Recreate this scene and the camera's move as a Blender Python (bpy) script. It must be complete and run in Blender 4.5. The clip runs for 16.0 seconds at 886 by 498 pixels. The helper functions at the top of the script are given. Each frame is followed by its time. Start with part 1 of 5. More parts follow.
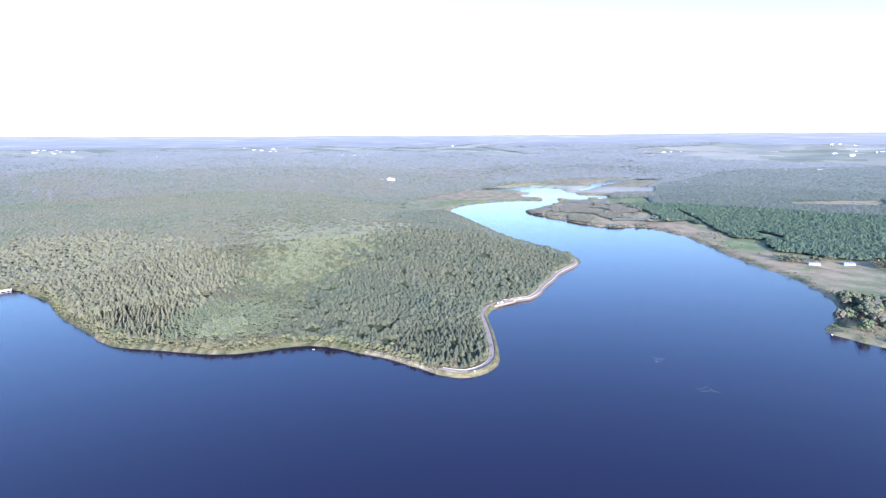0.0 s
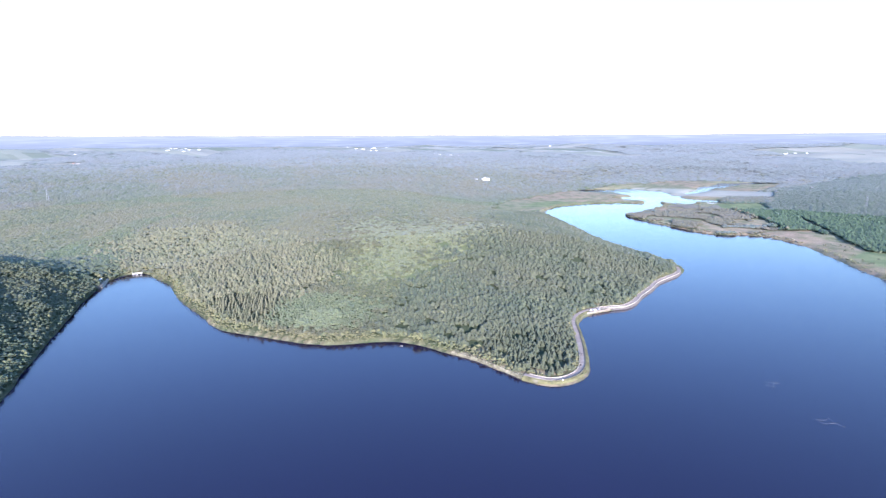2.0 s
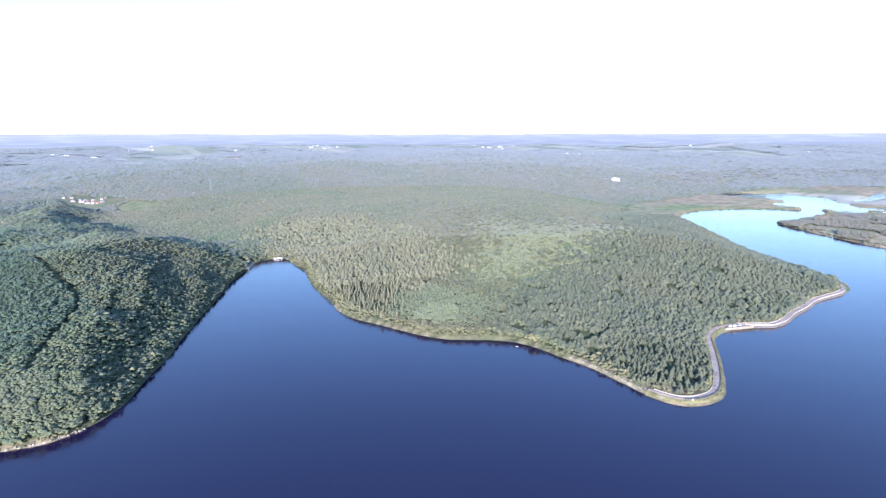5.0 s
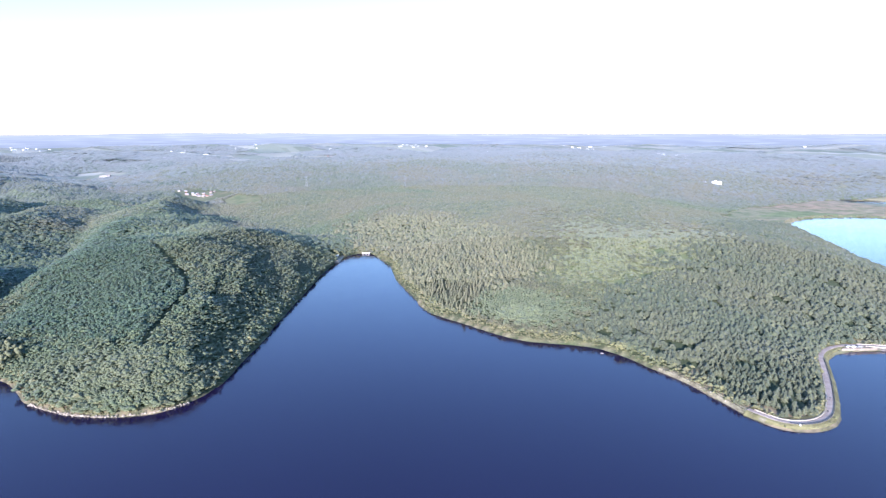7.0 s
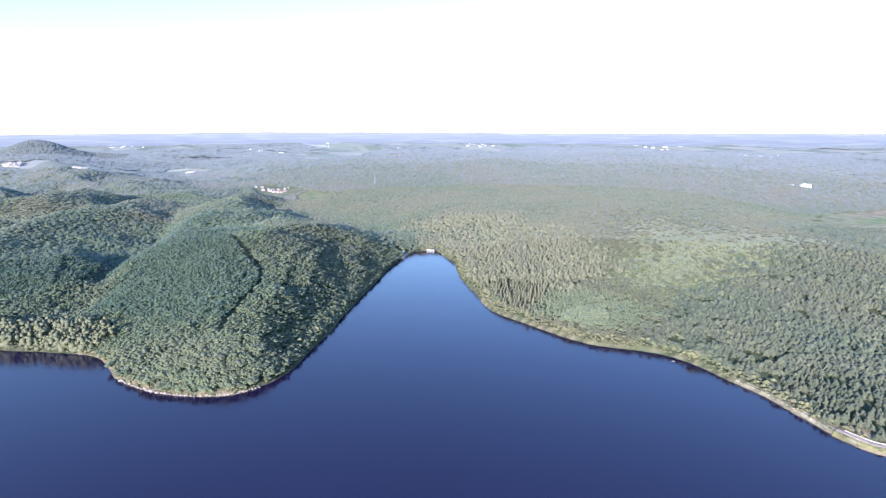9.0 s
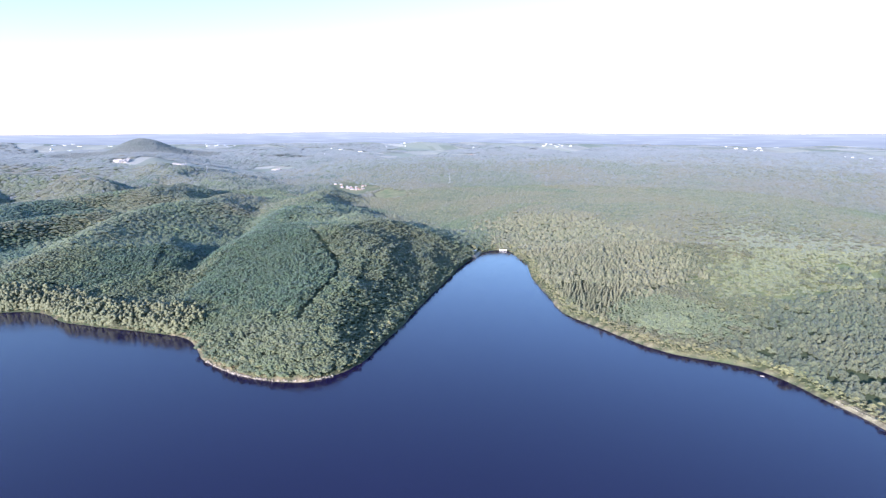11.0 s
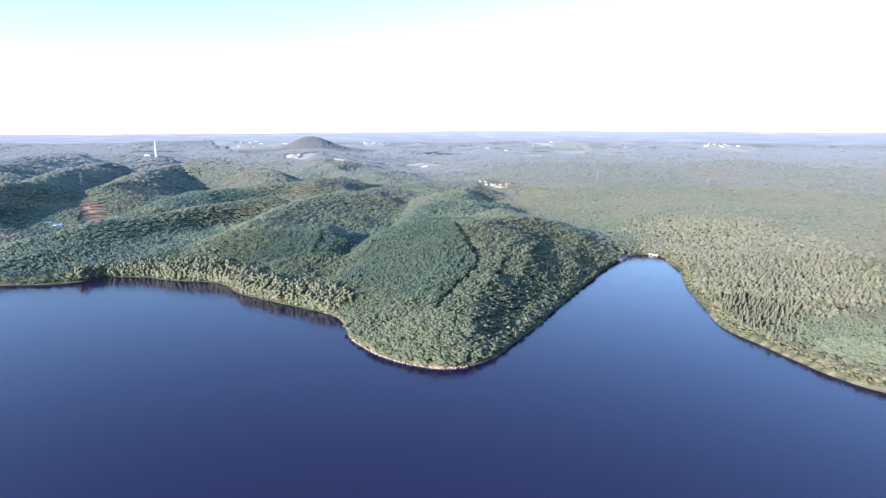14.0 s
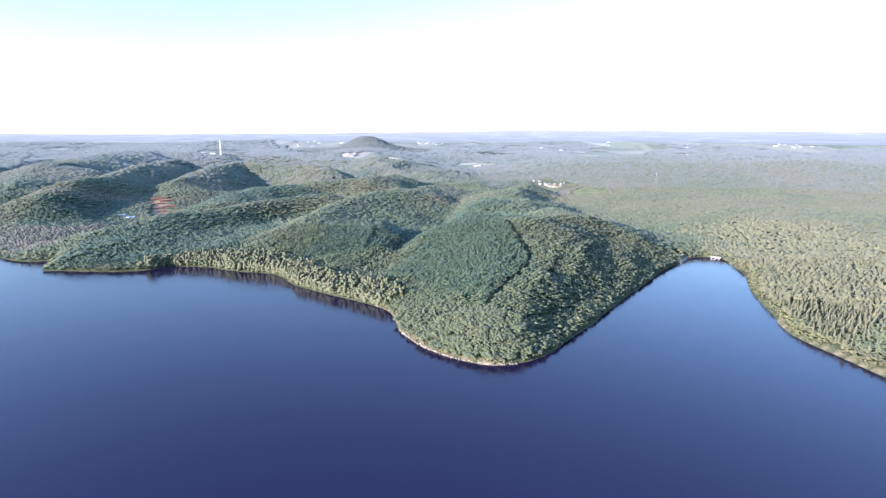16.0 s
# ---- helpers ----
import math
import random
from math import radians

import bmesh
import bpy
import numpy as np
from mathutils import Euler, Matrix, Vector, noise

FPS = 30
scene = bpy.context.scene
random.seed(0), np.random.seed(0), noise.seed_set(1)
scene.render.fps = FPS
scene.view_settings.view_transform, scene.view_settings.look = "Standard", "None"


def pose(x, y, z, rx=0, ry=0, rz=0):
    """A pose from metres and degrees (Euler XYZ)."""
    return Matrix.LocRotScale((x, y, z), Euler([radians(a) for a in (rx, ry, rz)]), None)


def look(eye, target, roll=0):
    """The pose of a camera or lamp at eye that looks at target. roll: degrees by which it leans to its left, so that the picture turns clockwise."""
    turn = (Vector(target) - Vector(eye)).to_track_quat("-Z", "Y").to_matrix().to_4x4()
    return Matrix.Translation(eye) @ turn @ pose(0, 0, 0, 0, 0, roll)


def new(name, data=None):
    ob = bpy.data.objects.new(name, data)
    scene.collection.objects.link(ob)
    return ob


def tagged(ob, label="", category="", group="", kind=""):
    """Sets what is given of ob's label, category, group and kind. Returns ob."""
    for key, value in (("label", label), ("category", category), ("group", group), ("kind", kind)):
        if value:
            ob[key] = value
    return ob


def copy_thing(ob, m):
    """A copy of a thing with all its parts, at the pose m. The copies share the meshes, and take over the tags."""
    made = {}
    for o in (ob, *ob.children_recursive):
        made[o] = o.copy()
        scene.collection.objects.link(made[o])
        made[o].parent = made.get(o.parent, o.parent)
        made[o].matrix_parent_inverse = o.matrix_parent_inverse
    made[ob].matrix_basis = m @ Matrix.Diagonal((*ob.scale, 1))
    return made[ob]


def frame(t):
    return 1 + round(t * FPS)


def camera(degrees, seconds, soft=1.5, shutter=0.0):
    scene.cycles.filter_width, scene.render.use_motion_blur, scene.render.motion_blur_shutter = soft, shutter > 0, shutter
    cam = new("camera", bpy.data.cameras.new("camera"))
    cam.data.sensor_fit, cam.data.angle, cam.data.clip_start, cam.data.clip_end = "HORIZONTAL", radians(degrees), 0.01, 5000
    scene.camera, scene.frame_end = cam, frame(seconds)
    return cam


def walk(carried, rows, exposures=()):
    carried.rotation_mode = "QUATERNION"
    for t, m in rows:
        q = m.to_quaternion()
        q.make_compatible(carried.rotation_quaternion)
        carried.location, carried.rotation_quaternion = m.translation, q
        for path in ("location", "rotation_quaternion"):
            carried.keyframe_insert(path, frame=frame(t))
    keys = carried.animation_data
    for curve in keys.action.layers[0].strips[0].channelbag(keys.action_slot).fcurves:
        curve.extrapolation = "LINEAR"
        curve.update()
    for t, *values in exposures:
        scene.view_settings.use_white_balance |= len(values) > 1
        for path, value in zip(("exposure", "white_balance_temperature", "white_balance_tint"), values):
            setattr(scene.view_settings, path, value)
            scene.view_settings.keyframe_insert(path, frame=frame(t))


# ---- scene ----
TRUE = 1.7          # metres for one unit of the plan in which land and things are drawn below
cam = camera(79.43, 16.0, soft=1.35)
# seconds, eye, yaw to the left, pitch, lean to the left
ROWS = [
    (0, 0.00, 0.00, 204.00, 0.00, -12.02, -0.43),
    (0.5, 0.88, 1.46, 204.07, 2.66, -11.99, -0.49),
    (1, 1.60, 3.03, 204.20, 5.51, -11.98, -0.47),
    (1.5, 1.92, 4.59, 204.39, 7.93, -11.96, -0.45),
    (2, 1.94, 6.15, 204.41, 10.17, -11.99, -0.38),
    (2.5, 1.77, 7.75, 204.12, 12.68, -11.98, -0.38),
    (3, 1.65, 9.32, 203.64, 15.21, -11.98, -0.32),
    (3.5, 1.58, 10.68, 203.12, 17.33, -11.98, -0.31),
    (4, 1.61, 11.71, 202.57, 19.17, -12.00, -0.29),
    (6.5, -0.03, 14.54, 200.96, 30.48, -12.05, -0.21),
    (7, -0.44, 14.98, 200.50, 32.61, -12.04, -0.12),
    (7.5, -0.85, 15.30, 200.00, 34.57, -12.06, -0.05),
    (8, -1.24, 15.45, 199.44, 36.35, -12.08, 0.01),
    (8.5, -1.43, 15.47, 198.81, 37.71, -12.07, 0.01),
    (9, -1.53, 15.39, 198.12, 39.64, -12.06, -0.01),
    (11.5, -4.06, 16.80, 194.82, 49.75, -12.06, 0.09),
    (12, -5.03, 16.98, 194.02, 52.20, -12.07, 0.07),
    (12.5, -5.90, 17.29, 193.12, 54.85, -12.08, 0.11),
    (13, -6.61, 17.66, 192.10, 57.56, -12.08, 0.10),
    (13.5, -7.17, 17.97, 190.94, 60.14, -12.09, 0.12),
    (14, -7.73, 18.31, 189.65, 62.82, -12.12, 0.16),
    (14.5, -8.21, 18.65, 188.29, 64.71, -12.11, 0.18),
    (15, -8.62, 18.89, 186.90, 65.99, -12.09, 0.21),
    (15.5, -8.92, 19.02, 185.54, 67.22, -12.08, 0.23),
    (16, -8.99, 19.12, 184.19, 68.46, -12.09, 0.21),
]


def aim(x, y, z, yaw, pitch, lean):
    a, b = radians(yaw), radians(pitch)
    return look((x, y, z), (x - math.sin(a) * math.cos(b), y + math.cos(a) * math.cos(b), z + math.sin(b)), lean)


walk(cam, [(t, aim(*row)) for t, *row in ROWS], [(0.0, 1.60, 5540, 27), (9.0, 1.59, 5620, 26), (12.5, 1.55, 5740, 25), (16.0, 1.70, 5900, 24)])

# ---- light: low sun behind the first view, clear pale sky ----
SUN_EL, SUN_AZ = 13.8, 163.8          # degrees above the horizon; clockwise from +y
world = bpy.data.worlds.new("sky")
scene.world = world
world.use_nodes = True
wn = world.node_tree.nodes
sky = wn.new("ShaderNodeTexSky")
sky.sky_type, sky.sun_disc = "NISHITA", False
sky.sun_elevation, sky.sun_rotation = radians(SUN_EL), radians(SUN_AZ)
sky.altitude, sky.air_density, sky.dust_density, sky.ozone_density = 300, 1.25, 0.1, 3.5
world.node_tree.links.new(sky.outputs[0], wn["Background"].inputs[0])
wn["Background"].inputs[1].default_value = 0.15
sun = new("sun", bpy.data.lights.new("sun", "SUN"))
sun.data.energy, sun.data.angle, sun.data.color = 4.8, radians(0.6), (1.0, 0.935, 0.825)
sd_, cd_ = math.sin(radians(SUN_AZ)), math.cos(radians(SUN_AZ))
sun.matrix_world = look((0, 0, 500), (-sd_ * 100, -cd_ * 100, 500 - 100 * math.tan(radians(SUN_EL))))

# ---- materials ----
def material(name, rough=0.9, spec=0.3):
    m = bpy.data.materials.new(name)
    m.use_nodes = True
    b = m.node_tree.nodes["Principled BSDF"]
    b.inputs["Roughness"].default_value = rough
    b.inputs["Specular IOR Level"].default_value = spec
    return m, m.node_tree.nodes, m.node_tree.links, b


def ramp(nodes, links, source, stops):
    r = nodes.new("ShaderNodeValToRGB")
    while len(r.color_ramp.elements) < len(stops):
        r.color_ramp.elements.new(0.5)
    for e, (p, c) in zip(r.color_ramp.elements, stops):
        e.position, e.color = p, (*c, 1)
    links.new(source, r.inputs[0])
    return r


def noise_node(nodes, links, scale, detail=4, rough=0.6):
    g = nodes.new("ShaderNodeNewGeometry")
    n = nodes.new("ShaderNodeTexNoise")
    n.inputs["Scale"].default_value, n.inputs["Detail"].default_value, n.inputs["Roughness"].default_value = scale / TRUE, detail, rough
    links.new(g.outputs["Position"], n.inputs["Vector"])
    return n


def mix(nodes, links, a, b, fac, kind="MIX"):
    m = nodes.new("ShaderNodeMix")
    m.data_type, m.blend_type = "RGBA", kind
    for sock, v in ((m.inputs[0], fac), (m.inputs[6], a), (m.inputs[7], b)):
        if isinstance(v, (int, float)):
            sock.default_value = v
        elif isinstance(v, tuple):
            sock.default_value = (*v, 1)
        else:
            links.new(v, sock)
    return m.outputs[2]


def bump(nodes, links, b, height, strength, distance):
    n = nodes.new("ShaderNodeBump")
    n.inputs["Strength"].default_value, n.inputs["Distance"].default_value = strength, distance * TRUE
    links.new(height, n.inputs["Height"])
    links.new(n.outputs[0], b.inputs["Normal"])


def leaves(name, dark, mid, pale, patch, sheen=0.09):
    """Foliage: colour changes from tree to tree, from clump to clump and over wide patches."""
    m, n, l, b = material(name, 0.6, 0.35)
    at = n.new("ShaderNodeAttribute")
    at.attribute_name = "tint"
    g = n.new("ShaderNodeNewGeometry")
    mx = n.new("ShaderNodeMath")
    mx.operation = "MULTIPLY_ADD"
    mx.inputs[1].default_value = 0.32
    l.new(g.outputs["Random Per Island"], mx.inputs[0])
    sc = n.new("ShaderNodeMath")
    sc.operation = "MULTIPLY"
    sc.inputs[1].default_value = 0.42
    l.new(at.outputs["Fac"], sc.inputs[0])
    l.new(sc.outputs[0], mx.inputs[2])
    tree = ramp(n, l, mx.outputs[0], [(0.05, dark), (0.37, mid), (0.72, pale)])
    wide = noise_node(n, l, 0.012, 3)
    wr = ramp(n, l, wide.outputs["Fac"], [(0.42, (0, 0, 0)), (0.62, (1, 1, 1))])
    fac = n.new("ShaderNodeMath")
    fac.operation = "MULTIPLY"
    fac.inputs[1].default_value = 0.6
    l.new(wr.outputs[0], fac.inputs[0])
    col = mix(n, l, tree.outputs[0], patch, fac.outputs[0])
    leaf = noise_node(n, l, 1.25, 4, 0.7)
    lr = ramp(n, l, leaf.outputs["Fac"], [(0.3, (0.82, 0.82, 0.83)), (0.7, (1.12, 1.12, 1.10))])
    l.new(mix(n, l, col, lr.outputs[0], 1.0, "MULTIPLY"), b.inputs["Base Color"])
    bump(n, l, b, leaf.outputs["Fac"], 0.6, 0.6)
    b.inputs["Sheen Weight"].default_value = sheen
    b.inputs["Sheen Roughness"].default_value = 0.6
    return m


def plain(name, colour, rough=0.8, wear=0.25, scale=0.8, spec=0.3, metal=0.0):
    """Paint, plaster, stone or metal with two scales of wear."""
    m, n, l, b = material(name, rough, spec)
    big = noise_node(n, l, scale * 0.2, 3)
    fine = noise_node(n, l, scale * 4, 4)
    dark = tuple(c * (1 - wear) for c in colour)
    lite = tuple(min(1, c * (1 + wear * 0.4)) for c in colour)
    c1 = ramp(n, l, big.outputs["Fac"], [(0.35, dark), (0.65, lite)])
    c2 = ramp(n, l, fine.outputs["Fac"], [(0.3, (1 - wear,) * 3), (0.6, (1, 1, 1))])
    l.new(mix(n, l, c1.outputs[0], c2.outputs[0], 0.7, "MULTIPLY"), b.inputs["Base Color"])
    b.inputs["Metallic"].default_value = metal
    bump(n, l, b, fine.outputs["Fac"], 0.3, 0.05)
    return m


PINE = leaves("pine_needles", (0.035, 0.049, 0.026), (0.062, 0.079, 0.042), (0.107, 0.116, 0.057), (0.093, 0.094, 0.049))
SPRUCE = leaves("spruce_needles", (0.026, 0.046, 0.025), (0.042, 0.075, 0.035), (0.061, 0.100, 0.044), (0.050, 0.081, 0.039))
LARCH = leaves("larch_needles", (0.074, 0.083, 0.042), (0.117, 0.122, 0.063), (0.161, 0.156, 0.082), (0.141, 0.129, 0.071))
BROAD = leaves("broad_leaves", (0.044, 0.065, 0.029), (0.074, 0.101, 0.042), (0.108, 0.130, 0.055), (0.103, 0.107, 0.052))
MIXED = leaves("mixed_leaves", (0.050, 0.063, 0.030), (0.087, 0.101, 0.045), (0.138, 0.135, 0.057), (0.124, 0.110, 0.054))
YOUNG = leaves("young_leaves", (0.074, 0.102, 0.051), (0.116, 0.141, 0.066), (0.154, 0.174, 0.083), (0.128, 0.147, 0.070))
PALE = leaves("pale_scrub_leaves", (0.111, 0.128, 0.054), (0.151, 0.165, 0.067), (0.185, 0.194, 0.081), (0.178, 0.177, 0.077))
BIRCH = leaves("birch_leaves", (0.066, 0.076, 0.034), (0.091, 0.099, 0.044), (0.117, 0.121, 0.055), (0.102, 0.102, 0.050))
SHRUB = leaves("shrub_leaves", (0.082, 0.093, 0.037), (0.139, 0.145, 0.054), (0.208, 0.192, 0.081), (0.162, 0.140, 0.065))
TWIG = leaves("bare_twigs", (0.073, 0.072, 0.047), (0.116, 0.102, 0.068), (0.158, 0.137, 0.088), (0.098, 0.102, 0.051))
REED = leaves("reeds", (0.105, 0.100, 0.046), (0.150, 0.136, 0.070), (0.200, 0.180, 0.096), (0.172, 0.152, 0.080))
# leaves of the far woods, greyed and paled to carry distance haze
HAZEWOOD = leaves("hazed_wood_leaves", (0.076, 0.096, 0.076), (0.102, 0.124, 0.098), (0.128, 0.146, 0.118), (0.122, 0.127, 0.108))
BARK = plain("bark", (0.11, 0.085, 0.06), 0.95, 0.5, 6)
WHITE = plain("white_plaster", (0.8, 0.79, 0.76), 0.8, 0.12)
CREAM = plain("cream_plaster", (0.55, 0.49, 0.43), 0.85, 0.2)
BRICKRED = plain("red_roof_tiles", (0.33, 0.155, 0.115), 0.8, 0.3)
BLUEROOF = plain("blue_sheet_roof", (0.2, 0.28, 0.42), 0.45, 0.15)
GREYROOF = plain("grey_sheet_roof", (0.3, 0.3, 0.31), 0.6, 0.25)
DARKGLASS = plain("window_glass", (0.03, 0.04, 0.05), 0.1, 0.1, 1, 0.5)
CONCRETE = plain("concrete", (0.5, 0.48, 0.45), 0.9, 0.25)
PARAPET = plain("pale_parapet_stone", (0.44, 0.38, 0.30), 0.85, 0.3, 2)
ASPHALT = plain("worn_road_paving", (0.40, 0.32, 0.265), 0.92, 0.22, 1.5)
VERGE = plain("dry_verge_grass", (0.20, 0.185, 0.085), 0.95, 0.45, 1.2)
EARTH = plain("trodden_earth", (0.30, 0.25, 0.195), 0.95, 0.35, 1.5)
RUBBLE = plain("weathered_bank_rubble", (0.25, 0.225, 0.145), 0.95, 0.55, 1.6)
OCHRE = plain("dull_ochre_plaster", (0.36, 0.30, 0.25), 0.9, 0.25)
DARKSTONE = plain("dark_bank_stone", (0.15, 0.135, 0.12), 0.95, 0.4, 3)
ROCK = plain("pale_quarry_rock", (0.42, 0.38, 0.34), 0.95, 0.35, 0.25)
STONE = plain("pale_shore_stone", (0.42, 0.36, 0.28), 0.9, 0.3, 2)
STEEL = plain("galvanised_steel", (0.30, 0.31, 0.32), 0.5, 0.2, 2, 0.5, 0.6)
DARKSTEEL = plain("dark_steel", (0.08, 0.08, 0.085), 0.6, 0.2, 2, 0.4, 0.4)
NETWOOD = plain("weathered_net_poles", (0.22, 0.22, 0.22), 0.8, 0.2, 4)


def ground_material():
    m, n, l, b = material("ground_cover", 0.95, 0.2)
    at = n.new("ShaderNodeAttribute")
    at.attribute_name = "cover"
    sep = n.new("ShaderNodeSeparateColor")
    l.new(at.outputs["Color"], sep.inputs[0])
    fine, mid, wide = noise_node(n, l, 0.6, 5, 0.7), noise_node(n, l, 0.05, 4), noise_node(n, l, 0.006, 3)
    floor = ramp(n, l, fine.outputs["Fac"], [(0.3, (0.038, 0.052, 0.026)), (0.55, (0.065, 0.08, 0.04)), (0.8, (0.1, 0.1, 0.055))])
    grass = ramp(n, l, mid.outputs["Fac"], [(0.32, (0.16, 0.18, 0.09)), (0.48, (0.29, 0.25, 0.165)), (0.66, (0.40, 0.315, 0.23))])
    gw = ramp(n, l, wide.outputs["Fac"], [(0.4, (0.8, 0.95, 0.75)), (0.6, (1.15, 1.0, 0.95))])
    grass2 = mix(n, l, grass.outputs[0], gw.outputs[0], 0.8, "MULTIPLY")
    gf = ramp(n, l, fine.outputs["Fac"], [(0.3, (0.7, 0.7, 0.7)), (0.7, (1.15, 1.15, 1.15))])
    grass3 = mix(n, l, grass2, gf.outputs[0], 0.8, "MULTIPLY")
    lush = n.new("ShaderNodeAttribute")
    lush.attribute_name = "meadow"
    green = ramp(n, l, mid.outputs["Fac"], [(0.35, (0.15, 0.19, 0.085)), (0.65, (0.26, 0.28, 0.13))])
    grass3 = mix(n, l, grass3, mix(n, l, green.outputs[0], gf.outputs[0], 0.8, "MULTIPLY"), lush.outputs["Fac"])
    # far ploughed and stubble fields, as patches with straight borders
    g = n.new("ShaderNodeNewGeometry")
    sc = n.new("ShaderNodeVectorMath")
    sc.operation = "MULTIPLY"
    sc.inputs[1].default_value = (0.004 / TRUE, 0.012 / TRUE, 0)
    rot = n.new("ShaderNodeVectorRotate")
    rot.inputs["Angle"].default_value = 0.5
    rot.inputs["Axis"].default_value = (0, 0, 1)
    l.new(g.outputs["Position"], rot.inputs["Vector"])
    l.new(rot.outputs[0], sc.inputs[0])
    vor = n.new("ShaderNodeTexVoronoi")
    vor.distance = "CHEBYCHEV"
    l.new(sc.outputs[0], vor.inputs["Vector"])
    vor.inputs["Scale"].default_value = 1.0
    vs = n.new("ShaderNodeSeparateColor")
    l.new(vor.outputs["Color"], vs.inputs[0])
    fields = ramp(n, l, vs.outputs[0], [(0.0, (0.20, 0.23, 0.16)), (0.3, (0.31, 0.30, 0.24)), (0.6, (0.42, 0.40, 0.33)), (0.85, (0.27, 0.29, 0.22)), (1.0, (0.46, 0.44, 0.38))])
    shore = ramp(n, l, fine.outputs["Fac"], [(0.3, (0.075, 0.07, 0.042)), (0.6, (0.15, 0.13, 0.085))])
    # treetop tone for far ground, with distance haze mixed into the colour
    hazed_canopy = ramp(n, l, mid.outputs["Fac"], [(0.35, (0.085, 0.106, 0.085)), (0.65, (0.122, 0.134, 0.112))])
    c = mix(n, l, floor.outputs[0], hazed_canopy.outputs[0], at.outputs["Alpha"])
    c = mix(n, l, c, grass3, sep.outputs[0])
    c = mix(n, l, c, fields.outputs[0], sep.outputs[1])
    c = mix(n, l, c, shore.outputs[0], sep.outputs[2])
    l.new(c, b.inputs["Base Color"])
    bump(n, l, b, fine.outputs["Fac"], 0.6, 0.4)
    return m


def water_material():
    m, n, l, b = material("lake_water", 0.06, 0.70)
    wide = noise_node(n, l, 0.008, 3)
    c = ramp(n, l, wide.outputs["Fac"], [(0.3, (0.0103, 0.0080, 0.0285)), (0.7, (0.0120, 0.0093, 0.0325))])
    l.new(c.outputs[0], b.inputs["Base Color"])
    b.inputs["IOR"].default_value = 1.333
    rip = noise_node(n, l, 1.3, 3, 0.6)
    calm = noise_node(n, l, 0.01, 2)
    r = ramp(n, l, calm.outputs["Fac"], [(0.4, (0.04,) * 3), (0.6, (0.10,) * 3)])
    l.new(r.outputs[0], b.inputs["Roughness"])
    bump(n, l, b, rip.outputs["Fac"], 0.3, 0.15)
    return m


GROUND, WATER = ground_material(), water_material()

# ---- the land: shoreline, heights, cover ----
WEST = [(-1100, -520), (-900, -420), (-700, -260), (-600, -200), (-556, -165), (-548, -140), (-514, -137), (-506, -125), (-486, -82), (-484, -54), (-490, -40), (-476, -12), (-458, 4), (-432, 38), (-398, 48), (-372, 63), (-341, 83), (-318, 96), (-296, 96), (-280, 93)]
HEADLAND = [(-254, 97), (-236, 105), (-222, 117), (-216, 130), (-217, 145), (-224, 160), (-245, 195), (-268, 230), (-299, 280), (-340, 347), (-360, 393), (-356, 414), (-342, 414), (-322, 400), (-297, 383), (-266, 351), (-224, 318), (-196, 296), (-160, 288), (-125, 282)]
PENINSULA = [(-106, 286), (-87, 293), (-66, 291), (-45, 281), (-28, 273), (-12, 261), (1, 252), (13, 250), (22, 255), (29, 266), (31, 280), (30, 306), (29, 341), (38, 361), (57, 376), (66, 381), (75, 395), (83, 413), (97, 440), (107, 463), (121, 478), (130, 493), (133, 511), (128, 532), (116, 554), (95, 588), (72, 640), (44, 740), (13, 845)]
NORTH_EAST = [(22, 900), (47, 943), (101, 981), (171, 994), (196, 960), (176, 900), (132, 851), (150, 795), (180, 740), (213, 692), (262, 690), (286, 640), (288, 571), (287, 511), (290, 469), (294, 436), (290, 394), (279, 362), (256, 330), (236, 313), (240, 299), (250, 286), (280, 262)]
SOUTH = [(345, 215), (430, 60), (420, -160), (300, -420), (60, -640), (-300, -800), (-800, -900), (-1200, -800)]
PONDS = [(110, 1205, 198, 1234, 26), (198, 1225, 235, 1100, 44), (192, 955, 214, 1070, 15), (214, 1062, 300, 1042, 26), (185, 1065, 250, 1035, 36), (300, 1165, 352, 1240, 8), (352, 1245, 380, 1300, 13), (380, 1300, 465, 1420, 20), (465, 1420, 560, 1440, 12), (150, 1150, 200, 1160, 7)]


def spline(points, steps, closed=False):
    """Catmull-Rom curve through plan points."""
    p = np.array(points, float)
    n = len(p)
    out = []
    for i in range(n if closed else n - 1):
        a, b, c, d = (p[(i + k) % n] if closed else p[min(max(i + k, 0), n - 1)] for k in (-1, 0, 1, 2))
        for s in np.arange(steps) / steps:
            out.append(0.5 * (2 * b + (c - a) * s + (2 * a - 5 * b + 4 * c - d) * s * s + (3 * b - a - 3 * c + d) * s ** 3))
    if not closed:
        out.append(p[-1])
    return np.array(out)


SHORE = spline(WEST + HEADLAND + PENINSULA + NORTH_EAST + SOUTH, 4, True)
RNG = np.random.default_rng(7)
LATTICE = RNG.random((256, 256))


def value_noise(x, y, size, seed=0):
    u, v = x / size + seed * 17.3, y / size + seed * 9.7
    i, j = np.floor(u).astype(int), np.floor(v).astype(int)
    a, b = u - i, v - j
    a, b = a * a * (3 - 2 * a), b * b * (3 - 2 * b)
    at = lambda p, q: LATTICE[p % 256, q % 256]
    return (at(i, j) * (1 - a) + at(i + 1, j) * a) * (1 - b) + (at(i, j + 1) * (1 - a) + at(i + 1, j + 1) * a) * b


